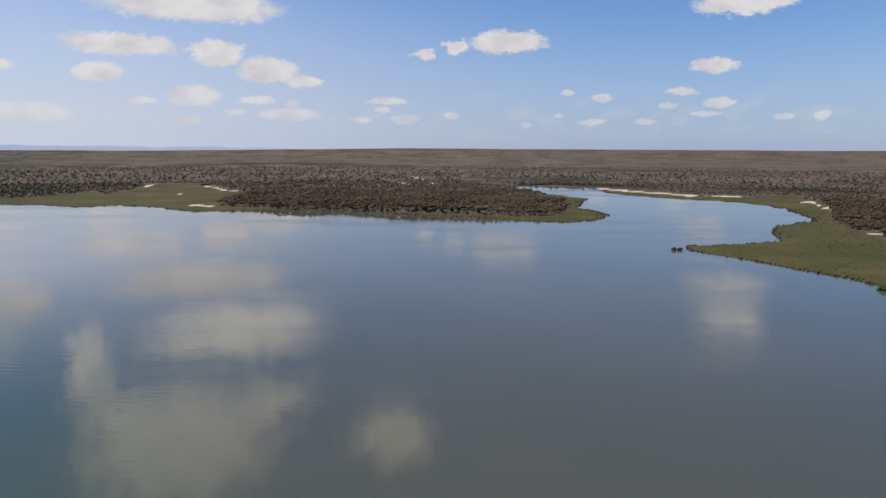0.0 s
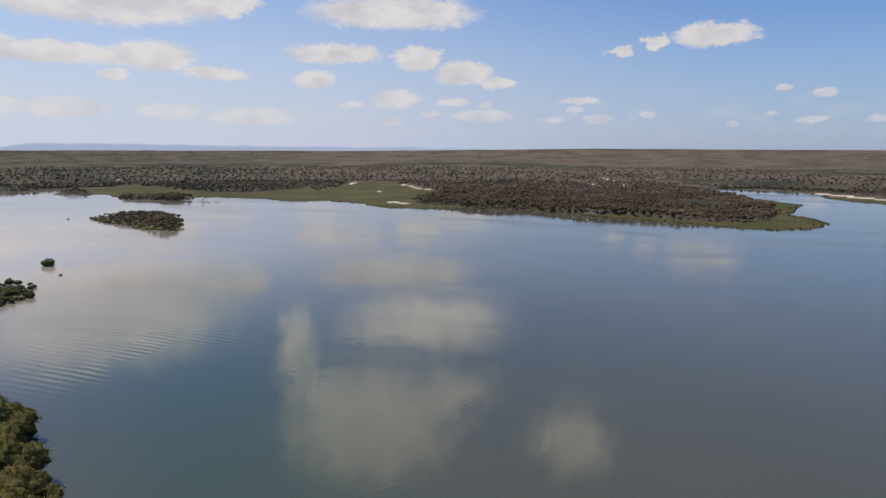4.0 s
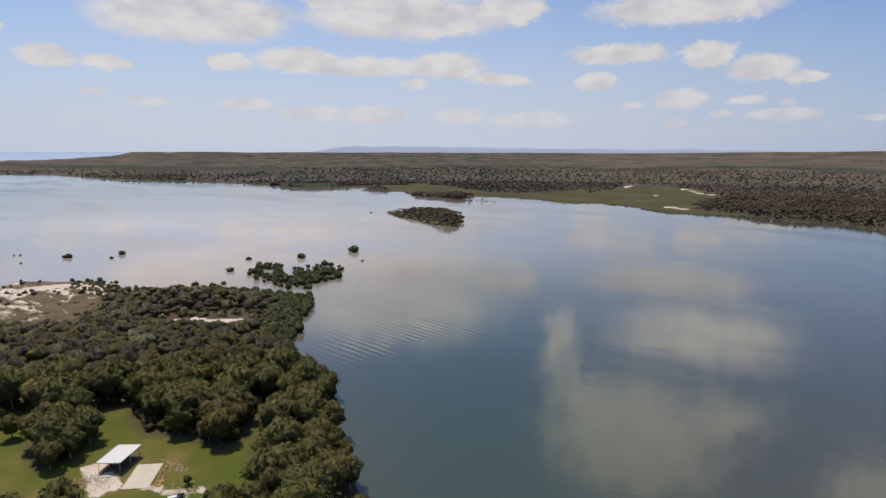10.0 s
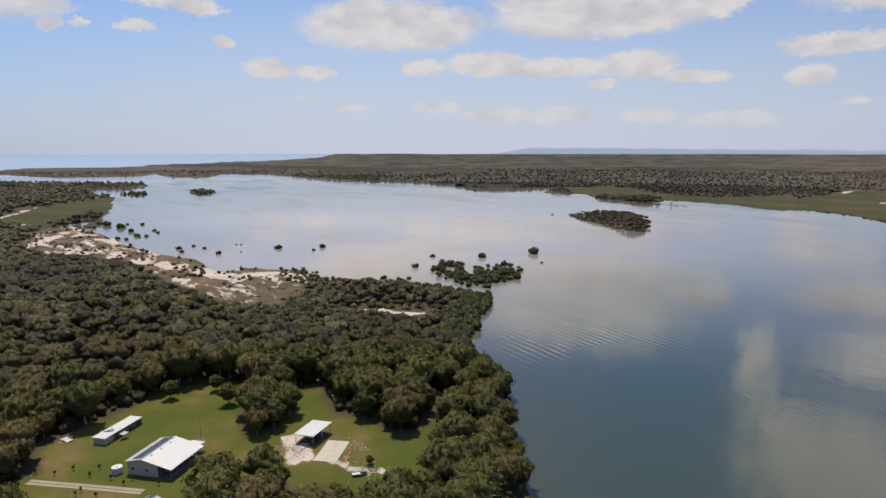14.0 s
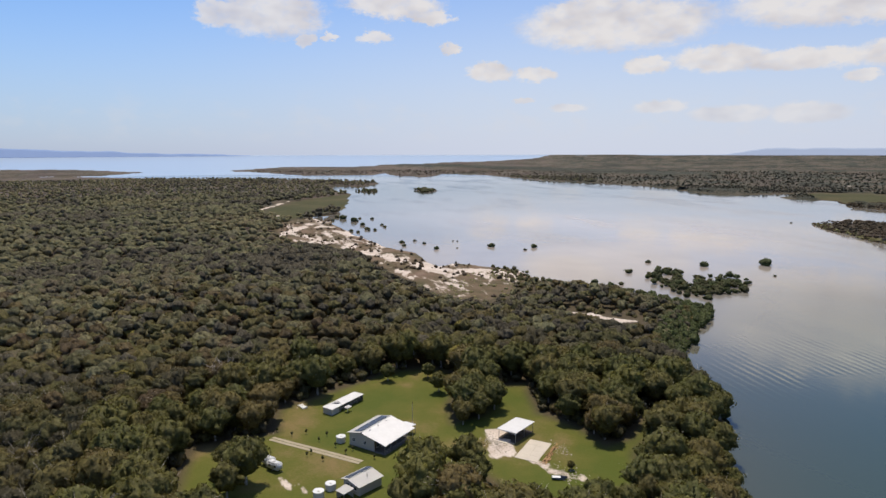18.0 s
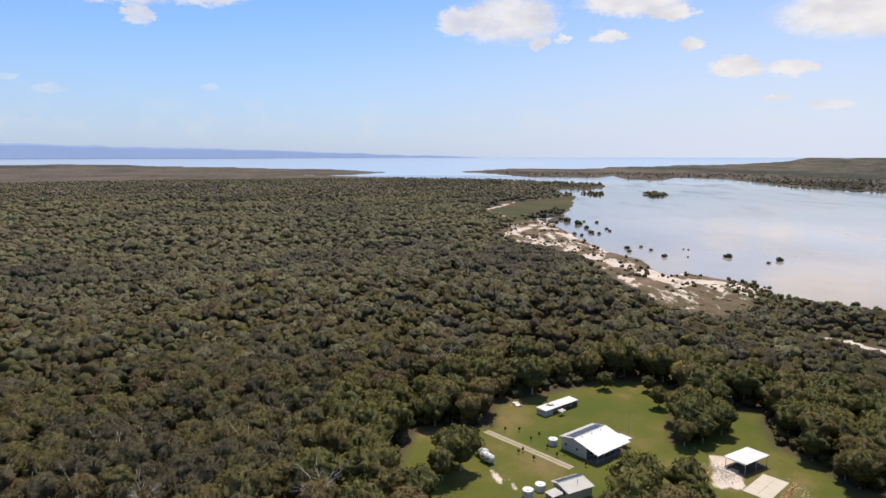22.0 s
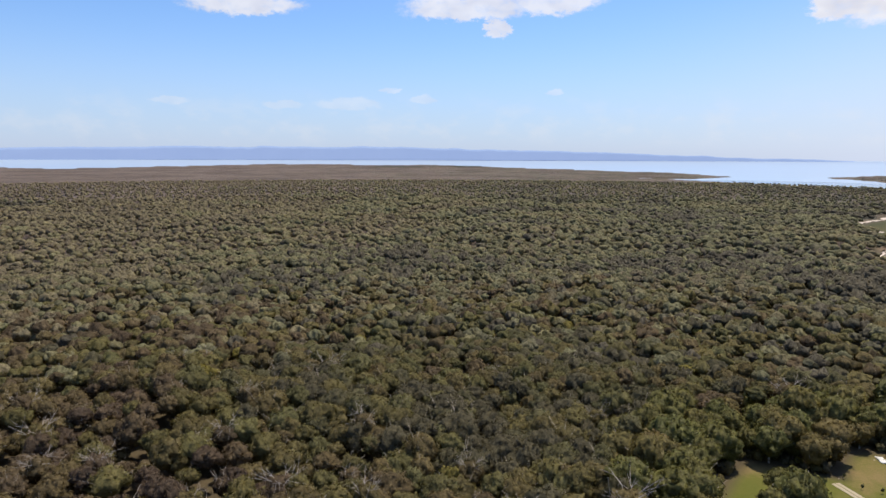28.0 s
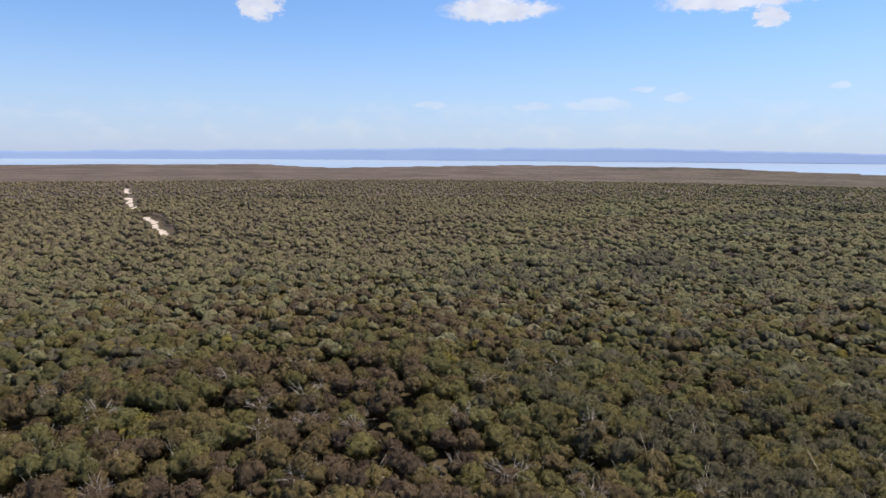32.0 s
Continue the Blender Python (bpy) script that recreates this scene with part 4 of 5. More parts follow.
GUMS = [gum_tree(k, lab, t) for k, (lab, t) in enumerate((
    ("olive gum tree with a rounded leafy crown", 0.38), ("brownish gum tree with a thinning crown", 0.10), ("dark green gum tree with a dense crown", 0.52),
    ("olive-brown gum tree with bare twigs showing", 0.24), ("green gum tree with a spreading crown", 0.46), ("dull olive gum tree with pale limbs", 0.32)))]
first = dict(enumerate([True] * len(GUMS)))


def plant(k, x, y, size, turn, z=0.4):
    m = pose(x, y, z, 0, 0, turn) @ Matrix.Diagonal((size, size, size * (0.92 + 0.16 * ((turn * 7) % 1)), 1))
    if first[k]:
        first[k] = False
        GUMS[k].matrix_basis = m
        return GUMS[k]
    return copy_thing(GUMS[k], m @ Matrix.Diagonal((*[1 / v for v in GUMS[k].matrix_basis.to_scale()], 1)))


# the trees round the clearing stand singly, the rest of the near wood is one mass
x, y, s, g = planting(6.7, 134, 262, 40, 187, 14)


def open_view(x, y):
    """The ground before the cottage and its tanks is free of trees."""
    a = np.degrees(np.arctan2(-x, y))
    return (a > 80.3) & (a < 92) & (np.hypot(x, y) < 162)


m = ~open_view(x, y)
x, y, s = x[m], y[m], s[m]
near = spots_of(x, y, s, g, 3.5, 8.3, 6.5, 16)
gap = -inside(near[:, 0], near[:, 1], CLEAR_RING)
order = np.argsort(gap)
single, rest = order[:250], order[250:]
scatter("near_woodland", near[rest], NEAR_SHAPES, sprays_mat, "dense gum woodland of rounded olive and brownish crowns", "woodland", leaves_mat)
x, y, s, g = planting(2.6, 140, 262, 45, 110, 15)
edge = -inside(x, y, CLEAR_RING)
m = (edge < 16) & (g.rand(len(x)) < 0.75) & ~open_view(x, y)
x, y = x[m], y[m]
r = 1.1 + 1.7 * g.rand(len(x))
scatter("undergrowth", np.stack([x, y, r * 0.5 + 0.4, r, 1.0 + 0.5 * g.rand(len(x)), tints(x, y, g)], 1), MID_SHAPES, leaves_mat, "shrubby undergrowth along the edge of the wood", "undergrowth")


def bare_crown(seed):
    """A leafless crown: forked pale limbs, each a tapering three-sided stick."""
    g = np.random.RandomState(seed)
    sticks = []
    for i in range(6):
        a = i * 1.05 + g.rand() * 0.8
        fork = np.array([np.cos(a) * 0.42, np.sin(a) * 0.42, 0.15 + 0.35 * g.rand()])
        sticks.append((np.array([0, 0, -0.7]), fork, 0.017, 0.012))
        for j in range(4):
            tip = fork + np.array([np.cos(a), np.sin(a), 0.5]) * (0.25 + 0.3 * g.rand()) + g.normal(size=3) * 0.2
            sticks.append((fork, tip, 0.010, 0.005))
            sticks.append((fork * 0.4 + tip * 0.6, tip + g.normal(size=3) * 0.22, 0.007, 0.004))
    V, F, Q = [], [], []
    for p, q, r0, r1 in sticks:
        u = np.cross(q - p, [0.31, 0.2, 0.9])
        u /= np.linalg.norm(u)
        w = np.cross((q - p) / np.linalg.norm(q - p), u)
        b = len(V)
        for end, r in ((p, r0), (q, r1)):
            for k in range(3):
                d = u * np.cos(2.094 * k) + w * np.sin(2.094 * k)
                V.append(end + d * r)
                Q.append(d + np.array([0, 0, 0.3]))
        F += [(b + k, b + (k + 1) % 3, b + 3 + (k + 1) % 3, b + 3 + k) for k in range(3)]
    Q = np.array(Q)
    return np.array(V), np.array(F), Q / np.linalg.norm(Q, axis=1)[:, None], np.zeros(len(F), int)


pale_bark = surface("bleached_bark", (0.22, 0.19, 0.165), (0.42, 0.38, 0.34), 1.0, 0.9)
pick = rest[(near[rest, 5] < 0.45) & (np.arange(len(rest)) % 13 == 0)]
dead = near[pick].copy()
dead[:, 2] += dead[:, 3] * 0.35
dead[:, 3] *= 0.95
scatter("bare_trees", dead, [bare_crown(800 + k) for k in range(6)], pale_bark, "bleached bare limbs standing out of the brown wood", "trees")
for i in single:
    tint = near[i, 5]
    k = int(np.argmin([abs(t - tint + 0.2) for t in (0.30, 0.02, 0.45, 0.12, 0.38, 0.22)])) if i % 3 else int(i) % 6
    plant(k, near[i, 0], near[i, 1], near[i, 3] / 4.6 * 1.06, float(i * 47 % 360)).name = "gum_tree"
# trees that stand free in the grass
for k, (x, y, size) in enumerate(((-241.4, 40.7, 0.8), (-240.5, 56.7, 0.72), (-224.5, 57.0, 0.9), (-194.0, 57.5, 1.0), (-199.0, 59.0, 1.0), (-197.0, 64.0, 1.1), (-204.0, 65.5, 1.15), (-203.0, 71.5, 1.2),
                                  (-211.0, 66.0, 1.1), (-210.0, 73.0, 1.1), (-172.0, -10.5, 1.6), (-166.0, -15.0, 1.2), (-177.0, -14.5, 1.2), (-157.0, 78.5, 0.32))):
    plant((2, 5, 2, 3, 0, 2, 5, 0, 3, 2, 4, 0, 5, 4)[k], x, y, size, k * 61.0).name = "gum_tree"


# ---- mangroves ----
def thicket(name, ring, step, r0, r1, seed, label, shapes, mat, gaps=0.0, high=1.0):
    R = ring_xy(ring)
    g = np.random.RandomState(seed)
    lo, hi = R.min(0), R.max(0)
    x, y = np.meshgrid(np.arange(lo[0], hi[0], step), np.arange(lo[1], hi[1], step))
    x, y = (x + (g.rand(*x.shape) - 0.5) * step).ravel(), (y + (g.rand(*y.shape) - 0.5) * step).ravel()
    s = inside(x, y, R)
    m = (s > -1) & (g.rand(len(x)) < np.clip(0.5 + s / 25, 0, 0.95)) & (soft_noise(x, y, 16, 57, 2) >= gaps)
    if "scrub" in name:
        m &= shore(x, y) > 2
    x, y = x[m], y[m]
    r = r0 + (r1 - r0) * g.rand(len(x)) ** 1.5
    return scatter(name, np.stack([x, y, r * 0.4 * high, r, (0.9 + 0.3 * g.rand(len(x))) * high, g.rand(len(x))], 1), shapes, mat, label, "mangroves")


thicket("mangrove_island", ISLAND, 4.4, 2.4, 4.2, 21, "low green mangrove island ringed by water", FAR_SHAPES, island_mat, 0.0, 0.5)
thicket("mangrove_islet", ISLET, 8.0, 4.0, 6.0, 22, "small dark mangrove islet in the bay", FAR_SHAPES, mangrove_mat)
thicket("mangrove_bar", ISLET_LOW, 8.0, 3.0, 5.0, 23, "flat dark mangrove bar in the water", SCRUB_SHAPES, mangrove_mat)
thicket("mangrove_thicket", THICKET, 3.8, 1.8, 3.8, 24, "olive mangrove thicket standing in shallow water", MID_SHAPES, mangrove_mat, 0.30)
thicket("marsh_scrub", MARSH_EAST, 7.0, 0.6, 1.5, 26, "low olive scrub over the marsh", SCRUB_SHAPES, mangrove_mat)
thicket("point_scrub", MARSH_POINT, 7.0, 0.6, 1.5, 27, "low olive scrub round the marshy point", SCRUB_SHAPES, mangrove_mat)
thicket("flats_scrub", FLATS, 6.2, 0.9, 2.8, 25, "low brownish scrub dotted over the sand flats", SCRUB_SHAPES, low_mat, 0.56)

FLATS_EDGE = [(76.5, 396), (72, 372), (68.5, 400), (66.5, 470), (70, 500), (73, 470), (75, 425)]
thicket("heath_scrub", FLATS_EDGE, 3.4, 0.9, 2.3, 28, "matted olive scrub on the sandy edge of the flats", SCRUB_SHAPES, island_mat, 0.40, 0.7)

# the green belt of mangroves along the point's shore
g = np.random.RandomState(29)
x, y = np.meshgrid(np.arange(-470, -170, 3.4), np.arange(100, 300, 3.4))
x, y = (x + (g.rand(*x.shape) - 0.5) * 3.4).ravel(), (y + (g.rand(*y.shape) - 0.5) * 3.4).ravel()
a, d, s = np.degrees(np.arctan2(-x, y)), np.hypot(x, y), shore(x, y)
wide = 11 + 9 * soft_noise(x, y, 40, 63, 2) + 8 * np.clip((d - 340) / 60, 0, 1)
m = (d > 226) & (a > 46) & (a < 71) & (s > -1.5) & (s < wide) & (g.rand(len(x)) < 1 - 0.5 * np.clip((a - 56) / 8, 0, 1))
x, y, d = x[m], y[m], d[m]
a = a[m]
r = (1.7 + 1.6 * g.rand(len(x))) * np.clip(1.1 - (a - 53) / 22, 0.6, 1)
scatter("mangrove_belt", np.stack([x, y, r * 0.5, r, 1.1 + 0.5 * g.rand(len(x)), np.clip(1.0 - (a - 54) / 9 - 0.5 * g.rand(len(x)), 0, 0.6)], 1), MID_SHAPES, belt_mat, "green mangrove belt along the point's shore", "mangroves")

BUSHES = [
    (-423, 376, 6), (-431, 325, 4.3), (-457, 292, 2.9), (-423, 254, 3.5), (-396, 212, 2.8), (-383, 217, 3.1), (-385, 226, 2.4), (-365, 221, 2.7),
    (-332, 255, 3.4), (-316, 243, 2.9), (-576, 199, 4.3), (-546, 221, 2.1), (-560, 235, 3.8), (-574, 144, 3.1), (-623, 121, 3.4), (-632, 136, 2.3),
    (-612, 141, 2.2), (-619, 177, 1.2), (-621, 173, 1.2), (-574, 164, 1.2), (-835, 99, 5.9), (-788, 104, 4.2), (-744, 103, 4), (-729, 83, 3.2),
    (-718, 90, 2.6), (-733, 111, 2.6), (-782, 127, 2.8), (-759, 127, 2.7), (-855, 126, 3), (-870, 89, 6.2), (-889, 83, 4.7), (-849, 73, 3),
    (-867, 111, 2.3), (-732, 104, 2), (-601, 119, 2.7), (-382, 348, 1.4), (-666, 625, 1.6), (-403, 181, 3.6), (208, 572, 3.2), (213, 572, 3),
    (286, 409, 3.5),
]


def mangrove_bush(k):
    root = tagged(new("mangrove_bush"), "round dark green mangrove bush standing in shallow water", "mangrove", "bushes in the shallows")
    g = random.Random(k)
    for i in range(3):
        a = 2.1 * i + g.random()
        bm = bmesh.new()
        tube(bm, [(math.cos(a) * 0.5, math.sin(a) * 0.5, -0.6), (math.cos(a) * 0.2, math.sin(a) * 0.2, 0.25), (0.05 * i, 0, 0.6)], [0.06, 0.05, 0.03], 5)
        part("root", bm, bark_mat, root)
    crown_part(dome_crown(700 + k, 14, 7, 12, 0.8, 135.0, leaves=60, size=0.1), mangrove_mat, root, 1.0, 0.12, 0.35 + 0.1 * k, 0.95)
    return root


MANGROVES = [mangrove_bush(k) for k in range(4)]
for i, (x, y, r) in enumerate(BUSHES):
    m = pose(x, y, 0.0, 0, 0, i * 77.0) @ Matrix.Diagonal((r, r, r * 0.95, 1))
    if i < 4:
        MANGROVES[i].matrix_basis = m
    else:
        copy_thing(MANGROVES[i % 4], m @ Matrix.Diagonal((*[1 / v for v in MANGROVES[i % 4].matrix_basis.to_scale()], 1))).name = "mangrove_bush"


# ---- the camp ----
roof_mat, n = material("white_roof_sheet")
pos = n.add("ShaderNodeTexCoord").outputs["Object"]
rust = n.noise(pos, 0.5, 5.0, 0.65)
rib = n.add("ShaderNodeTexWave", {"Vector": pos, "Scale": 1.6}, bands_direction="Y").outputs["Fac"]
p = n.add("ShaderNodeBsdfPrincipled", {"Base Color": n.mix(n.smooth(rust, 0.3, 0.9), (0.61, 0.60, 0.58, 1), (0.53, 0.52, 0.50, 1)), "Roughness": 0.5, "Metallic": 0.0, "Normal": bump(n, rib, 0.5, 0.04)})
finish(n, p.outputs[0])
grey_roof = surface("weathered_roof_sheet", (0.34, 0.33, 0.31), (0.48, 0.46, 0.43), 1.0, 0.55)
panel_mat = surface("solar_glass", (0.035, 0.045, 0.065), (0.055, 0.065, 0.085), 1.0, 0.25, spec=0.6)
wall_mat = surface("cream_wall_sheet", (0.40, 0.37, 0.31), (0.50, 0.47, 0.41), 1.0, 0.7)
# dark timber; on the verandah and shed fronts it paints in the shade
dark_wall = surface("shaded_timber_wall", (0.10, 0.085, 0.07), (0.18, 0.15, 0.12), 1.0, 0.8)
post_mat = surface("galvanised_steel", (0.40, 0.40, 0.40), (0.55, 0.55, 0.55), 2.0, 0.45, 0.6)
glass_mat = surface("dark_window_glass", (0.02, 0.025, 0.03), (0.05, 0.055, 0.06), 1.0, 0.12, spec=0.6)
concrete = surface("pale_concrete", (0.40, 0.35, 0.28), (0.58, 0.52, 0.43), 0.7, 0.9)
tank_mat = surface("cream_tank_plastic", (0.46, 0.43, 0.37), (0.58, 0.55, 0.49), 0.8, 0.6)
timber = surface("orange_timber", (0.30, 0.16, 0.07), (0.46, 0.28, 0.13), 2.0, 0.8)
white_paint = surface("white_paint", (0.55, 0.55, 0.54), (0.68, 0.68, 0.66), 1.0, 0.45)
rubber = surface("black_rubber", (0.015, 0.015, 0.015), (0.03, 0.03, 0.03), 3.0, 0.8)
steel_dark = surface("dark_steel", (0.04, 0.04, 0.045), (0.09, 0.09, 0.09), 2.0, 0.5, 0.5)
debris_mat = surface("bleached_debris", (0.24, 0.21, 0.16), (0.46, 0.41, 0.34), 1.5, 0.9)
track_mat = surface("pale_sandy_track", (0.24, 0.20, 0.13), (0.40, 0.35, 0.25), 0.6, 0.95)
# earth floor, its colour darkened for the shade under the pavilion roof
shade_dirt_mat = surface("shade_dark_earth", (0.05, 0.04, 0.03), (0.10, 0.08, 0.06), 1.0, 0.95)
# hall floor: the verandah's shade is put in as a darker grey
shade_slab = surface("shade_grey_floor", (0.10, 0.095, 0.09), (0.18, 0.17, 0.16), 1.0, 0.85)
blue_mat = surface("blue_hull_paint", (0.10, 0.14, 0.20), (0.18, 0.22, 0.28), 1.0, 0.4)


def box(bm, x0, y0, z0, x1, y1, z1):
    v = [bm.verts.new(p) for p in ((x0, y0, z0), (x1, y0, z0), (x1, y1, z0), (x0, y1, z0), (x0, y0, z1), (x1, y0, z1), (x1, y1, z1), (x0, y1, z1))]
    for f in ((3, 2, 1, 0), (4, 5, 6, 7), (0, 1, 5, 4), (1, 2, 6, 5), (2, 3, 7, 6), (3, 0, 4, 7)):
        bm.faces.new([v[i] for i in f])


def slab_of(bm, corners, thick):
    """A sheet with thickness under four or more corners."""
    top = [bm.verts.new(c) for c in corners]
    low = [bm.verts.new((c[0], c[1], c[2] - thick)) for c in corners]
    k = len(corners)
    bm.faces.new(top)
    bm.faces.new(low[::-1])
    for i in range(k):
        bm.faces.new((top[i], low[i], low[(i + 1) % k], top[(i + 1) % k]))


def piece(name, mat, parent, *boxes, label=""):
    bm = bmesh.new()
    for b in boxes:
        box(bm, *b)
    return part(name, bm, mat, parent, label)


def sheet(name, mat, parent, corners, thick=0.08, label=""):
    bm = bmesh.new()
    slab_of(bm, corners, thick)
    return part(name, bm, mat, parent, label)


def bar(name, mat, parent, a, b, r=0.05, label="", seg=8):
    bm = bmesh.new()
    tube(bm, [a, b], [r, r], seg)
    return part(name, bm, mat, parent, label, True)


def thing(name, x, y, turn, label, category, group="", z=0.4):
    ob = tagged(new(name), label, category, group)
    ob.matrix_basis = pose(x, y, z, 0, 0, turn)
    return ob


GZ = 0.5   # the clearing's ground


def window(parent, x, y, z, w, h, face):
    """A window set 3 cm proud of a wall: pane, frame bars and sill. face: the axis it looks along."""
    d = -0.03 if face[0] == "-" else 0.03
    if face[1] == "y":
        pane = piece("window", glass_mat, parent, (x - w / 2, y, z, x + w / 2, y + d, z + h))
        piece("frame", white_paint, pane, (x - w / 2 - 0.06, y, z - 0.06, x - w / 2, y + 1.6 * d, z + h + 0.06), (x + w / 2, y, z - 0.06, x + w / 2 + 0.06, y + 1.6 * d, z + h + 0.06),
              (x - w / 2, y, z + h, x + w / 2, y + 1.6 * d, z + h + 0.06), (x - 0.025, y, z, x + 0.025, y + 1.7 * d, z + h))
        piece("sill", white_paint, pane, (x - w / 2 - 0.1, y, z - 0.12, x + w / 2 + 0.1, y + 4 * d, z - 0.06))
    else:
        pane = piece("window", glass_mat, parent, (x, y - w / 2, z, x + d, y + w / 2, z + h))
        piece("frame", white_paint, pane, (x, y - w / 2 - 0.06, z - 0.06, x + 1.6 * d, y - w / 2, z + h + 0.06), (x, y + w / 2, z - 0.06, x + 1.6 * d, y + w / 2 + 0.06, z + h + 0.06),
              (x, y - w / 2, z + h, x + 1.6 * d, y + w / 2, z + h + 0.06), (x, y - 0.025, z, x + 1.7 * d, y + 0.025, z + h))
        piece("sill", white_paint, pane, (x, y - w / 2 - 0.1, z - 0.12, x + 4 * d, y + w / 2 + 0.1, z - 0.06))
    return pane


# the hall: x along its gable end, y back along the ridge
hall = thing("hall", -189.2, 18.9, 43.0, "large white-roofed hall with cream walls and a deep verandah", "house", z=GZ)
W, L, WX = 14.6, 15.4, 10.2          # roof width, roof length, where the closed rooms end
RX, RZ, E0, E1 = 5.4, 5.1, 4.0, 3.1  # ridge place and height, both eaves
roof_at = lambda x: E0 + (RZ - E0) * x / RX if x < RX else RZ + (E1 - RZ) * (x - RX) / (W - RX)
sheet("floor_slab", shade_slab, hall, [(0.3, 0.3, 0.12), (W - 0.2, 0.3, 0.12), (W - 0.2, L - 0.3, 0.12), (0.3, L - 0.3, 0.12)], 0.6)
for nm, y0 in (("gable_wall", 0.5), ("gable_wall", L - 0.65)):
    bm = bmesh.new()
    prof = [(0.5, 0.12), (WX, 0.12), (WX, roof_at(WX) - 0.1), (RX, RZ - 0.1), (0.5, roof_at(0.5) - 0.1)]
    a = [bm.verts.new((x, y0, z)) for x, z in prof]
    b = [bm.verts.new((x, y0 + 0.15, z)) for x, z in prof]
    bm.faces.new(a), bm.faces.new(b[::-1])
    for i in range(5):
        bm.faces.new((a[i], b[i], b[(i + 1) % 5], a[(i + 1) % 5]))
    g_wall = part(nm, bm, wall_mat, hall)
    if y0 < 1:
        window(g_wall, 2.2, 0.5, 1.5, 1.0, 0.9, "-y")
        window(g_wall, 6.6, 0.5, 1.5, 1.0, 0.9, "-y")
piece("side_wall", wall_mat, hall, (0.5, 0.65, 0.12, 0.65, L - 0.65, roof_at(0.55) - 0.12))
vw = piece("verandah_wall", dark_wall, hall, (WX - 0.15, 0.65, 0.12, WX, L - 0.65, roof_at(WX) - 0.12), label="timber wall under the verandah, shade put into its colour")
for k in range(4):
    window(vw, WX, 2.4 + 3.6 * k, 1.0, 1.6, 1.2, "+x")
piece("door", white_paint, vw, (WX, 3.8, 0.12, WX + 0.04, 4.7, 2.15))
left = sheet("roof_slope", grey_roof, hall, [(0, 0, E0), (RX, 0, RZ), (RX, L, RZ), (0, L, E0)], label="grey roof slope carrying solar panels")
right = sheet("roof_slope", roof_mat, hall, [(RX, 0, RZ), (W, 0, E1), (W, L, E1), (RX, L, RZ)], label="bright white ribbed roof slope")
bar("ridge_cap", roof_mat, right, (RX, -0.02, RZ + 0.02), (RX, L + 0.02, RZ + 0.02), 0.12)
for k in range(9):
    y0 = 0.9 + k * 1.55
    bm = bmesh.new()
    slab_of(bm, [(1.9, y0, roof_at(1.9) + 0.12), (4.9, y0, roof_at(4.9) + 0.12), (4.9, y0 + 1.46, roof_at(4.9) + 0.12), (1.9, y0 + 1.46, roof_at(1.9) + 0.12)], 0.05)
    part("solar_panel", bm, panel_mat, left)
for k in range(3):
    piece("roof_vent", grey_roof, right, (6.2, 3 + k * 4.2, roof_at(6.2) - 0.05, 6.5, 3.3 + k * 4.2, roof_at(6.2) + 0.3))
piece("gutter", white_paint, hall, (W, 0, E1 - 0.18, W + 0.12, L, E1 - 0.06))
piece("gutter", white_paint, hall, (-0.12, 0, E0 - 0.18, 0, L, E0 - 0.06))
for k in range(6):
    bar("verandah_post", post_mat, hall, (W - 0.45, 0.5 + k * (L - 1.0) / 5, 0.1), (W - 0.45, 0.5 + k * (L - 1.0) / 5, E1 + 0.02), 0.07)
for k in range(2):
    piece("rail", post_mat, hall, (W - 0.5, 0.5, 0.6 + 0.45 * k, W - 0.42, L - 4, 0.66 + 0.45 * k))
piece("verandah_bench", dark_wall, hall, (WX + 0.3, 6.0, 0.5, WX + 0.8, 9.0, 0.58), (WX + 0.35, 6.1, 0.12, WX + 0.45, 6.2, 0.5), (WX + 0.35, 8.8, 0.12, WX + 0.45, 8.9, 0.5))
awn = sheet("side_awning", white_paint, hall, [(8.6, L + 0.05, 3.0), (13.0, L + 0.05, 3.0), (13.0, L + 3.2, 2.7), (8.6, L + 3.2, 2.7)], label="small white awning at the back")
bar("awning_post", post_mat, awn, (8.8, L + 3.0, 0), (8.8, L + 3.0, 2.68), 0.05)
bar("awning_post", post_mat, awn, (12.8, L + 3.0, 0), (12.8, L + 3.0, 2.68), 0.05)
piece("entry_step", concrete, hall, (W - 0.2, L - 3.4, -0.3, W + 2.0, L - 0.4, 0.08), label="pale concrete landing")


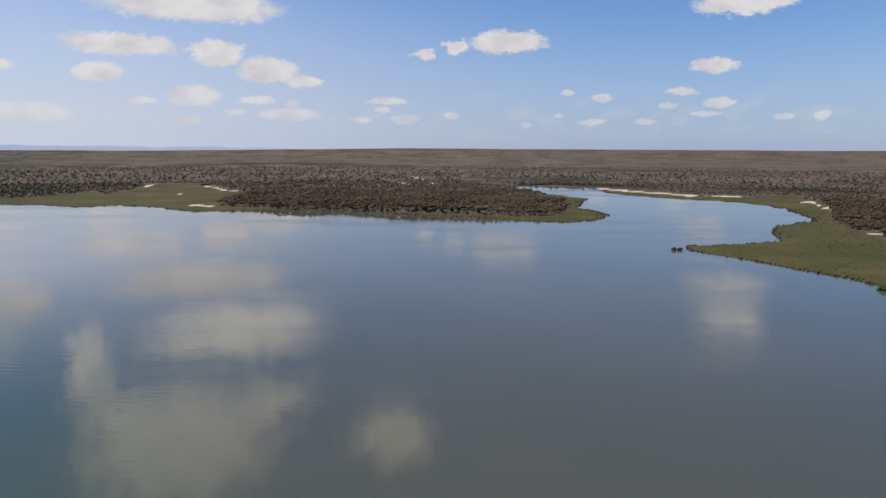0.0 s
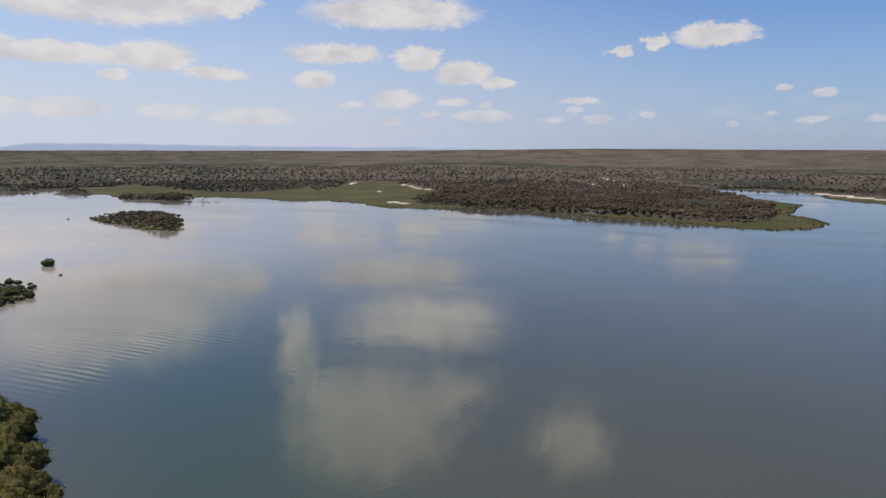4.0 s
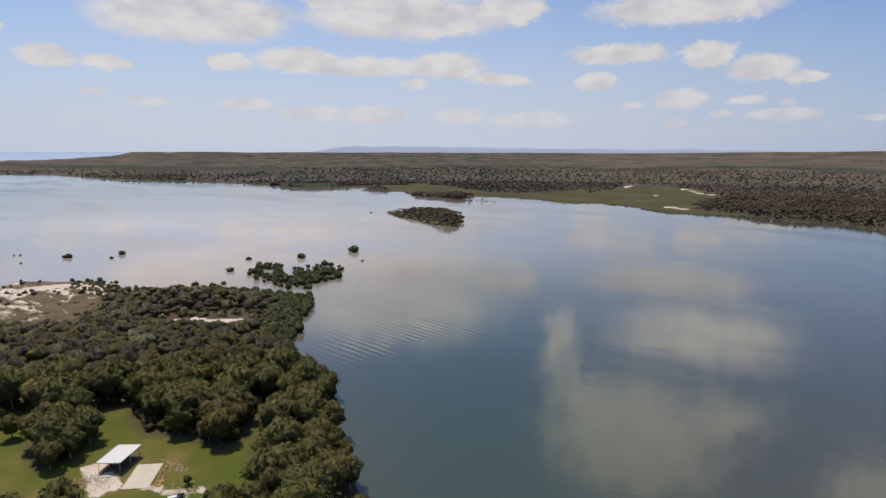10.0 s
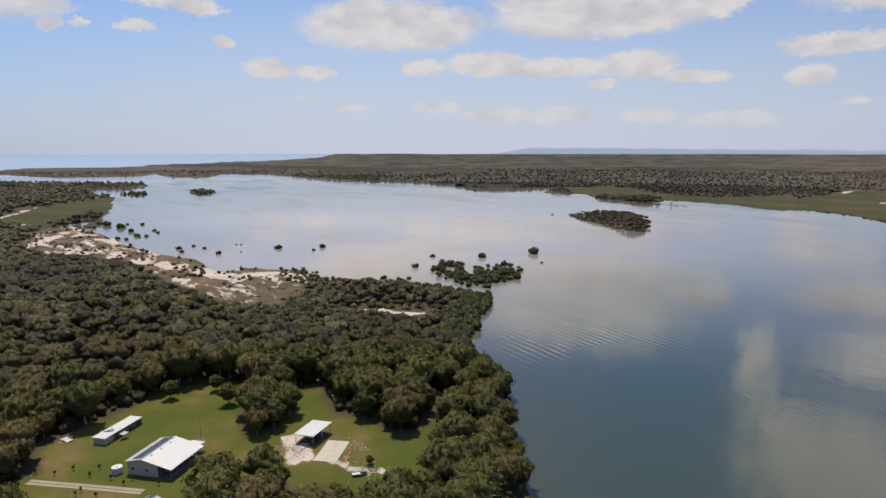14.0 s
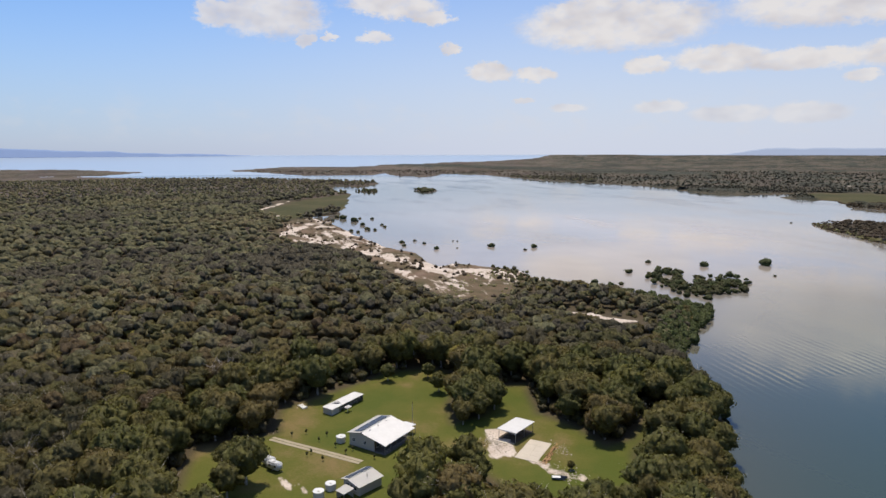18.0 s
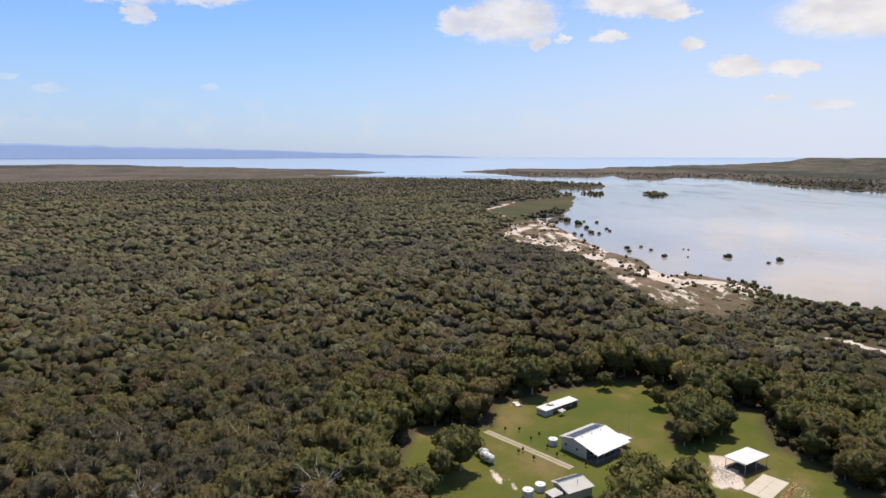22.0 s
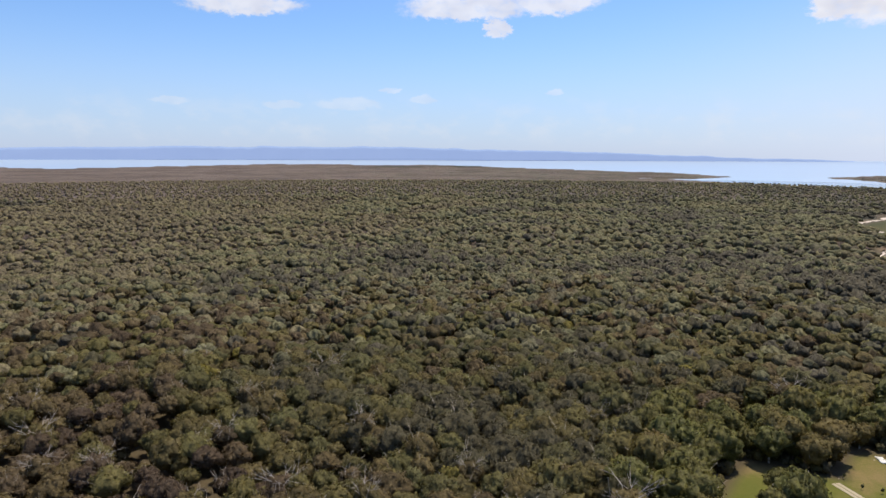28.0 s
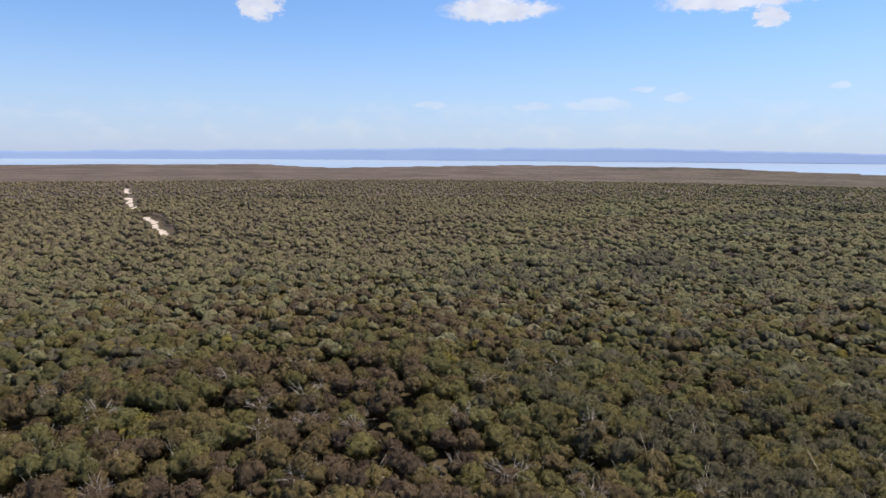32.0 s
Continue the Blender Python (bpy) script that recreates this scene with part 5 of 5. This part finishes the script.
# round water tanks with a shallow cone lid
def water_tank(x, y, r, h, label):
    tank = thing("water_tank", x, y, 0, label, "water tank", "tanks beside the buildings", GZ)
    bm = bmesh.new()
    n_seg = 24
    rings = []
    for rr, zz in ((r, -0.3), (r, h * 0.25), (r * 1.012, h * 0.27), (r, h * 0.29), (r, h * 0.6), (r * 1.012, h * 0.62), (r, h * 0.64), (r, h)):
        rings.append([bm.verts.new((rr * math.cos(2 * math.pi * k / n_seg), rr * math.sin(2 * math.pi * k / n_seg), zz)) for k in range(n_seg)])
    for a, b in zip(rings, rings[1:]):
        for k in range(n_seg):
            bm.faces.new((a[k], a[(k + 1) % n_seg], b[(k + 1) % n_seg], b[k]))
    part("tank_wall", bm, tank_mat, tank)
    bm = bmesh.new()
    ring = [bm.verts.new((1.03 * r * math.cos(2 * math.pi * k / n_seg), 1.03 * r * math.sin(2 * math.pi * k / n_seg), h)) for k in range(n_seg)]
    tip = bm.verts.new((0, 0, h + r * 0.16))
    for k in range(n_seg):
        bm.faces.new((ring[k], ring[(k + 1) % n_seg], tip))
    bm.faces.new(ring[::-1])
    lid = part("tank_lid", bm, white_paint, tank, "pale shallow cone lid")
    bar("hatch", tank_mat, lid, (r * 0.45, 0, h), (r * 0.45, 0, h + r * 0.16), 0.3)
    bar("outlet_pipe", steel_dark, tank, (r * 0.9, 0.3, 0.25), (r + 0.5, 0.3, 0.25), 0.05)
    return tank


water_tank(-191.6, 17.2, 1.45, 1.9, "round cream water tank with a pale lid")
water_tank(-163.6, 11.6, 1.4, 1.8, "round cream water tank with a pale lid")
water_tank(-160.2, 8.2, 1.45, 1.9, "round brownish cream water tank with a pale lid")

# the lower house with its lean-to
cottage = thing("cottage", -163.4, 14.6, 33.0, "small grey-roofed cottage with cream walls near the tanks", "house", z=GZ)
CW, CL, CR, CH, CE = 7.0, 8.6, 2.6, 3.5, 2.8
sheet("floor_slab", concrete, cottage, [(0.3, 0.3, 0.1), (CW - 0.3, 0.3, 0.1), (CW - 0.3, CL - 0.3, 0.1), (0.3, CL - 0.3, 0.1)], 0.5)
for y0 in (0.35, CL - 0.5):
    bm = bmesh.new()
    prof = [(0.35, 0.1), (CW - 0.35, 0.1), (CW - 0.35, CE - 0.15), (CR, CH - 0.1), (0.35, CE - 0.1)]
    a = [bm.verts.new((x, y0, z)) for x, z in prof]
    b = [bm.verts.new((x, y0 + 0.15, z)) for x, z in prof]
    bm.faces.new(a), bm.faces.new(b[::-1])
    for i in range(5):
        bm.faces.new((a[i], b[i], b[(i + 1) % 5], a[(i + 1) % 5]))
    cw = part("gable_wall", bm, wall_mat, cottage)
    if y0 < 1:
        window(cw, 2.0, 0.35, 1.1, 1.1, 1.0, "-y")
        window(cw, 5.0, 0.35, 1.1, 1.1, 1.0, "-y")
        piece("door", dark_wall, cw, (3.1, 0.31, 0.1, 3.95, 0.35, 2.1))
for x0 in (0.35, CW - 0.5):
    piece("side_wall", wall_mat, cottage, (x0, 0.5, 0.1, x0 + 0.15, CL - 0.5, CE - 0.12))
cl_roof = sheet("roof_slope", grey_roof, cottage, [(-0.2, -0.2, CE), (CR, -0.2, CH), (CR, CL, CH), (-0.2, CL, CE)])
cr_roof = sheet("roof_slope", grey_roof, cottage, [(CR, -0.2, CH), (CW + 0.3, -0.2, CE - 0.1), (CW + 0.3, CL, CE - 0.1), (CR, CL, CH)], label="pale weathered roof slope")
bar("ridge_cap", grey_roof, cr_roof, (CR, -0.2, CH + 0.02), (CR, CL, CH + 0.02), 0.1)
for k in range(5):
    bm = bmesh.new()
    z_at = lambda x: CE + (CH - CE) * (x + 0.2) / (CR + 0.2) + 0.1
    slab_of(bm, [(0.4, 0.5 + 1.7 * k, z_at(0.4)), (2.2, 0.5 + 1.7 * k, z_at(2.2)), (2.2, 2.1 + 1.7 * k, z_at(2.2)), (0.4, 2.1 + 1.7 * k, z_at(0.4))], 0.05)
    part("solar_panel", bm, panel_mat, cl_roof)
bar("flue", post_mat, cr_roof, (5.0, 4.6, 3.3), (5.0, 4.6, 4.6), 0.1, "thin metal flue")
lean = thing("lean_to", -158.7, 12.4, 35.0, "low flat-roofed lean-to beside the cottage", "shed", z=GZ)
sheet("roof", grey_roof, lean, [(0, 0, 2.2), (3.4, 0, 2.2), (3.4, 3.6, 2.45), (0, 3.6, 2.45)])
piece("wall", wall_mat, lean, (0.2, 0.2, -0.2, 0.3, 3.4, 2.2), (0.3, 3.3, -0.2, 3.2, 3.4, 2.3))
for x, y in ((3.2, 0.2), (3.2, 3.3), (1.7, 0.2)):
    bar("post", post_mat, lean, (x, y, -0.2), (x, y, 2.15), 0.06)

# the long shed at the wood's edge
shed = thing("long_shed", -215.6, 13.2, 43.0, "long low white-roofed shed at the edge of the wood", "shed", z=GZ)
SW, SL = 4.6, 17.0
piece("back_wall", wall_mat, shed, (0.3, 0.2, -0.2, 0.45, SL - 0.2, 2.3))
end = piece("end_wall", wall_mat, shed, (0.45, 0.2, -0.2, SW - 0.3, 0.35, 2.2))
piece("end_wall", dark_wall, shed, (0.45, SL - 0.35, -0.2, SW - 0.3, SL - 0.2, 2.2))
fw = piece("front_wall", dark_wall, shed, (SW - 0.9, 4.2, -0.2, SW - 0.75, SL - 0.35, 2.2), label="shed front wall, coloured dark for the shade inside")
for k in range(3):
    window(fw, SW - 0.75, 6 + 3.6 * k, 0.9, 1.2, 0.9, "+x")
piece("front_wall", wall_mat, shed, (SW - 0.45, 0.35, -0.2, SW - 0.3, 4.0, 2.2))
rf = sheet("roof", roof_mat, shed, [(0, 0, 2.3), (SW, 0, 2.25), (SW, SL, 2.25), (0, SL, 2.3)], label="white roof sheets with loose clutter")
for k in range(5):
    bar("shed_post", post_mat, shed, (SW - 0.15, 4.4 + k * 2.95, -0.2), (SW - 0.15, 4.4 + k * 2.95, 2.34), 0.05)
for k, (a, b) in enumerate((((0.8, 4.0, 2.46), (3.2, 5.2, 2.42)), ((0.6, 5.6, 2.5), (2.4, 4.4, 2.6)), ((1.4, 6.6, 2.45), (3.3, 5.6, 2.4)))):
    bar("loose_pipe", steel_dark, rf, a, b, 0.09)
piece("roof_hatch", grey_roof, rf, (1.4, 4.6, 2.3, 2.4, 5.6, 2.7))
lt = thing("shed_porch", -214.6, 20.6, 43.0, "small sloping porch roof against the long shed", "porch", z=GZ)
sheet("porch_roof", grey_roof, lt, [(0, 0, 1.9), (1.6, 0, 1.6), (1.6, 2.4, 1.6), (0, 2.4, 1.9)])
for x, y in ((1.5, 0.1), (1.5, 2.3), (0.1, 0.1), (0.1, 2.3)):
    bar("porch_post", post_mat, lt, (x, y, -0.2), (x, y, 1.6), 0.04)

# the open pavilion
pav = thing("pavilion", -179.9, 68.2, 126.5, "open-sided pavilion with a white skillion roof on steel posts", "pavilion", z=GZ)
PL, PW = 11.2, 7.0
proof = sheet("roof", roof_mat, pav, [(-PL / 2 + 4.2, 3.3 - PW, 3.45), (PL / 2 + 4.2, 3.3 - PW, 3.45), (PL / 2 + 4.2, 3.3, 3.15), (-PL / 2 + 4.2, 3.3, 3.15)], 0.1)
piece("fascia", white_paint, proof, (-1.4, 3.3, 3.0, 9.8, 3.36, 3.16), (-1.46, -3.7, 3.02, -1.4, 3.3, 3.2))
for i in range(3):
    for yy in (-3.2, 2.9):
        bar("post", post_mat, pav, (-0.9 + 5.1 * i, yy, -0.2), (-0.9 + 5.1 * i, yy, 3.12 - yy * 0.04), 0.09)
for yy in (-3.2, 2.9):
    piece("beam", post_mat, pav, (-1.3, yy - 0.06, 2.92, 9.7, yy + 0.06, 3.06))
piece("floor", shade_dirt_mat, pav, (-1.2, -3.4, -0.3, 9.6, 3.1, 0.06))
for k in range(2):
    tbl = thing("picnic_table", -183.5 + 3.2 * k * 0.6, 70.5 + 2.4 * k, 126.5, "dark timber picnic table under the pavilion roof", "table", "tables under the pavilion", GZ + 0.06)
    piece("tabletop", dark_wall, tbl, (-0.9, -0.4, 0.70, 0.9, 0.4, 0.76))
    for s in (-1, 1):
        piece("bench", dark_wall, tbl, (-0.9, 0.75 * s - 0.14, 0.42, 0.9, 0.75 * s + 0.14, 0.47))
        piece("leg", dark_wall, tbl, (0.7 * s - 0.05, -0.8, 0, 0.7 * s + 0.05, 0.8, 0.42), (0.7 * s - 0.05, -0.06, 0.42, 0.7 * s + 0.05, 0.06, 0.70))

# the bare slab before it
slab = thing("concrete_slab", -167.9, 65.6, -42.5, "bare pale concrete slab beside the pavilion", "slab", z=GZ)
for i in range(4):
    for j in range(2):
        piece("slab_panel", concrete, slab, (-13.6 * 0 - (i + 1) * 3.42 + 0.02, j * 3.5 + 0.02, -0.3, -i * 3.42 - 0.02, j * 3.5 + 3.46, 0.10))
small = thing("loading_slab", -178.6, 66.8, -42.5, "small pale concrete pad between pavilion and slab", "slab", z=GZ)
piece("pad", concrete, small, (-1.6, -1.2, -0.3, 1.6, 1.2, 0.14))

# timber lying along the slab
pr = random.Random(9)
for k in range(30):
    u = pr.random()
    b = thing("timber_board", -162.6 - 9.5 * u + pr.uniform(-0.5, 0.5), 73.0 + 8.0 * u + pr.uniform(-0.9, 0.9), 137 + pr.uniform(-22, 22), "orange-brown timber board lying on sand", "board", "boards along the slab", GZ + 0.05)
    le = pr.uniform(0.8, 1.9)
    piece("board", timber, b, (-le, -0.13, -0.15, le, 0.13, 0.07))

# bleached rubble: countless scraps on the bare ground
g = np.random.RandomState(5)
RV, RF = [], []
for cx0, cy0, sx, sy, cnt in ((-178.5, 63.8, 5.5, 3.4, 260), (-154.5, 76.5, 4.6, 3.4, 120), (-168.5, 81.5, 4.0, 2.5, 45), (-223.9, 6.5, 2.4, 1.6, 30)):
    for _ in range(cnt):
        px, py = cx0 + g.normal() * sx * 0.55, cy0 + g.normal() * sy * 0.55
        w, h, th = 0.07 + 0.22 * g.rand() ** 2, 0.04 + 0.10 * g.rand(), g.rand() * 6.3
        o = len(RV)
        for dx, dy, dz in ((-1, -0.7, -0.3), (1, -0.8, -0.3), (0.9, 0.7, -0.3), (-1, 0.8, -0.3), (-0.6, -0.5, 1), (0.7, -0.4, 1), (0.5, 0.5, 1), (-0.7, 0.4, 1)):
            RV.append((px + w * (dx * math.cos(th) - dy * math.sin(th)), py + w * (dx * math.sin(th) + dy * math.cos(th)), GZ + 0.05 + h * dz))
        RF += [(o + a, o + b, o + c, o + d) for a, b, c, d in ((4, 5, 6, 7), (0, 1, 5, 4), (1, 2, 6, 5), (2, 3, 7, 6), (3, 0, 4, 7))]
tagged(mesh_object("rubble", RV, RF, debris_mat), "bleached rubble and scraps on bare sand", "rubble", kind="stuff")

# the two-rut drive
DRIVE = [(-199.5, -3.8), (-194.0, 2.2), (-189.9, 6.8), (-183.0, 14.4), (-176.5, 21.4)]
bm = bmesh.new()
for off in (-0.72, 0.72):
    edge = []
    for i, (x, y) in enumerate(DRIVE):
        a, b = DRIVE[max(i - 1, 0)], DRIVE[min(i + 1, len(DRIVE) - 1)]
        d = Vector((b[0] - a[0], b[1] - a[1])).normalized()
        edge.append(((x - d.y * (off - 0.6), y + d.x * (off - 0.6), GZ + 0.07), (x - d.y * (off + 0.6), y + d.x * (off + 0.6), GZ + 0.07)))
    rim = [e[0] for e in edge] + [e[1] for e in edge[::-1]]
    slab_of(bm, rim[::-1], 0.2)
drive = part("drive", bm, track_mat, None)
tagged(drive, "pale sandy two-rut drive across the grass", "drive", kind="structure")

# the flag pole
pole = thing("flag_pole", -199.9, 41.7, 0, "tall thin grey pole standing on the grass", "pole", z=GZ)
bm = bmesh.new()
tube(bm, [(0, 0, -0.3), (0, 0, 3.5), (0, 0, 7.0)], [0.10, 0.08, 0.05], 8)
part("shaft", bm, post_mat, pole)
bar("base_collar", concrete, pole, (0, 0, -0.2), (0, 0, 0.15), 0.3)
bar("lamp_head", steel_dark, pole, (0, 0, 6.95), (0, 0, 7.2), 0.14)


# caravans: a rounded body on two wheels
def caravan(x, y, turn, ln, label):
    c = thing("caravan", x, y, turn, label, "caravan", "caravans under the tree", GZ)
    bm = bmesh.new()
    box(bm, -ln / 2, -1.1, 0.55, ln / 2, 1.1, 2.55)
    bmesh.ops.bevel(bm, geom=[e for e in bm.edges], offset=0.28, segments=3, affect="EDGES")
    body = part("body", bm, white_paint, c, "white rounded caravan body", True)
    piece("roof_hatch", grey_roof, body, (-0.35, -0.35, 2.5, 0.35, 0.35, 2.66))
    for sx in (-1.3, 0.9):
        piece("window", glass_mat, body, (sx, -1.13, 1.45, sx + 1.0, -1.08, 2.05))
        piece("window", glass_mat, body, (sx, 1.08, 1.45, sx + 1.0, 1.13, 2.05))
    piece("door", grey_roof, body, (0.05, -1.125, 0.7, 0.7, -1.085, 2.2))
    for s in (-1, 1):
        w = bar("wheel", rubber, c, (0.0, s * 1.02, 0.33), (0.0, s * 0.80, 0.33), 0.33, seg=14)
        bar("rim", post_mat, w, (0.0, s * 1.03, 0.33), (0.0, s * 1.0, 0.33), 0.17, seg=10)
    bar("drawbar", steel_dark, c, (ln / 2 - 0.1, 0, 0.5), (ln / 2 + 1.1, 0, 0.45), 0.06)
    bar("jockey_wheel", steel_dark, c, (ln / 2 + 0.9, 0, 0.0), (ln / 2 + 0.9, 0, 0.5), 0.05)
    return c


caravan(-181.8, -4.6, 42.0, 4.4, "white caravan parked under a tree on the grass")
caravan(-178.4, -2.9, 42.0, 4.6, "white caravan parked under a tree on the grass")

# an aluminium boat on the ground by the shore trees
boat = thing("dinghy", -152.8, 73.0, 70, "blue-grey dinghy resting on bare ground near the trees", "boat", z=GZ)
bm = bmesh.new()
rows = []
for u, w, k in ((-2.0, 0.75, 0.0), (-0.8, 0.85, 0.0), (0.6, 0.78, 0.03), (1.5, 0.5, 0.12), (2.2, 0.06, 0.3)):
    rows.append([bm.verts.new(p) for p in ((u, -w, 0.62 + k), (u, -w * 0.75, 0.12 + k), (u, 0, k), (u, w * 0.75, 0.12 + k), (u, w, 0.62 + k))])
for a, b in zip(rows, rows[1:]):
    for i in range(4):
        bm.faces.new((a[i], a[i + 1], b[i + 1], b[i]))
bm.faces.new(rows[0])
bmesh.ops.solidify(bm, geom=bm.faces[:], thickness=0.05)
hull = part("hull", bm, blue_mat, boat, smooth=False)
for u in (-1.2, 0.2):
    piece("thwart", white_paint, hull, (u - 0.15, -0.72, 0.38, u + 0.15, 0.72, 0.43))
piece("cover", white_paint, boat, (-1.9, -0.6, 0.63, 0.4, 0.6, 0.67), label="pale cover sheet")

# scrap heap by the wood
heap = thing("scrap_heap", -223.9, 6.5, 20, "low heap of grey sheets and scrap by the wood", "scrap", z=GZ)
for k in range(5):
    bm = bmesh.new()
    slab_of(bm, [(-1.6 + 0.7 * k, -1.0, 0.1 + 0.1 * k), (0.2 + 0.7 * k, -0.8, 0.25), (0.4 + 0.7 * k, 0.9, 0.3 + 0.08 * k), (-1.3 + 0.6 * k, 1.0, 0.15)], 0.3)
    part("sheet", bm, grey_roof if k % 2 else white_paint, heap)

# saplings in tree guards on the lawn
sap_shape = dome_crown(901, 8, 4, 5, 0.9, 130.0, leaves=30, size=0.2)
sap = None
for k, (x, y) in enumerate(((-196.9, 13.3), (-200.2, 7.1), (-185.8, 7.8), (-188.4, 15.2), (-184.2, 6.4), (-180.5, 10.7), (-204.0, -2.0), (-177.9, 25.5), (-183.0, 17.7), (-199.7, 2.5), (-184.8, 20.1), (-193.5, 10.6))):
    m = pose(x, y, GZ, 0, 0, 40.0 * k)
    if sap is None:
        sap = tagged(new("sapling"), "small green sapling planted in the lawn", "sapling", "saplings on the lawn")
        bm = bmesh.new()
        tube(bm, [(0, 0, -0.2), (0.03, 0, 0.6)], [0.04, 0.03], 5)
        part("stem", bm, bark_mat, sap)
        crown_part(sap_shape, mangrove_mat, sap, 0.5, 0.9, 0.5, 1.5)
        sap.matrix_basis = m
    else:
        copy_thing(sap, m).name = "sapling"
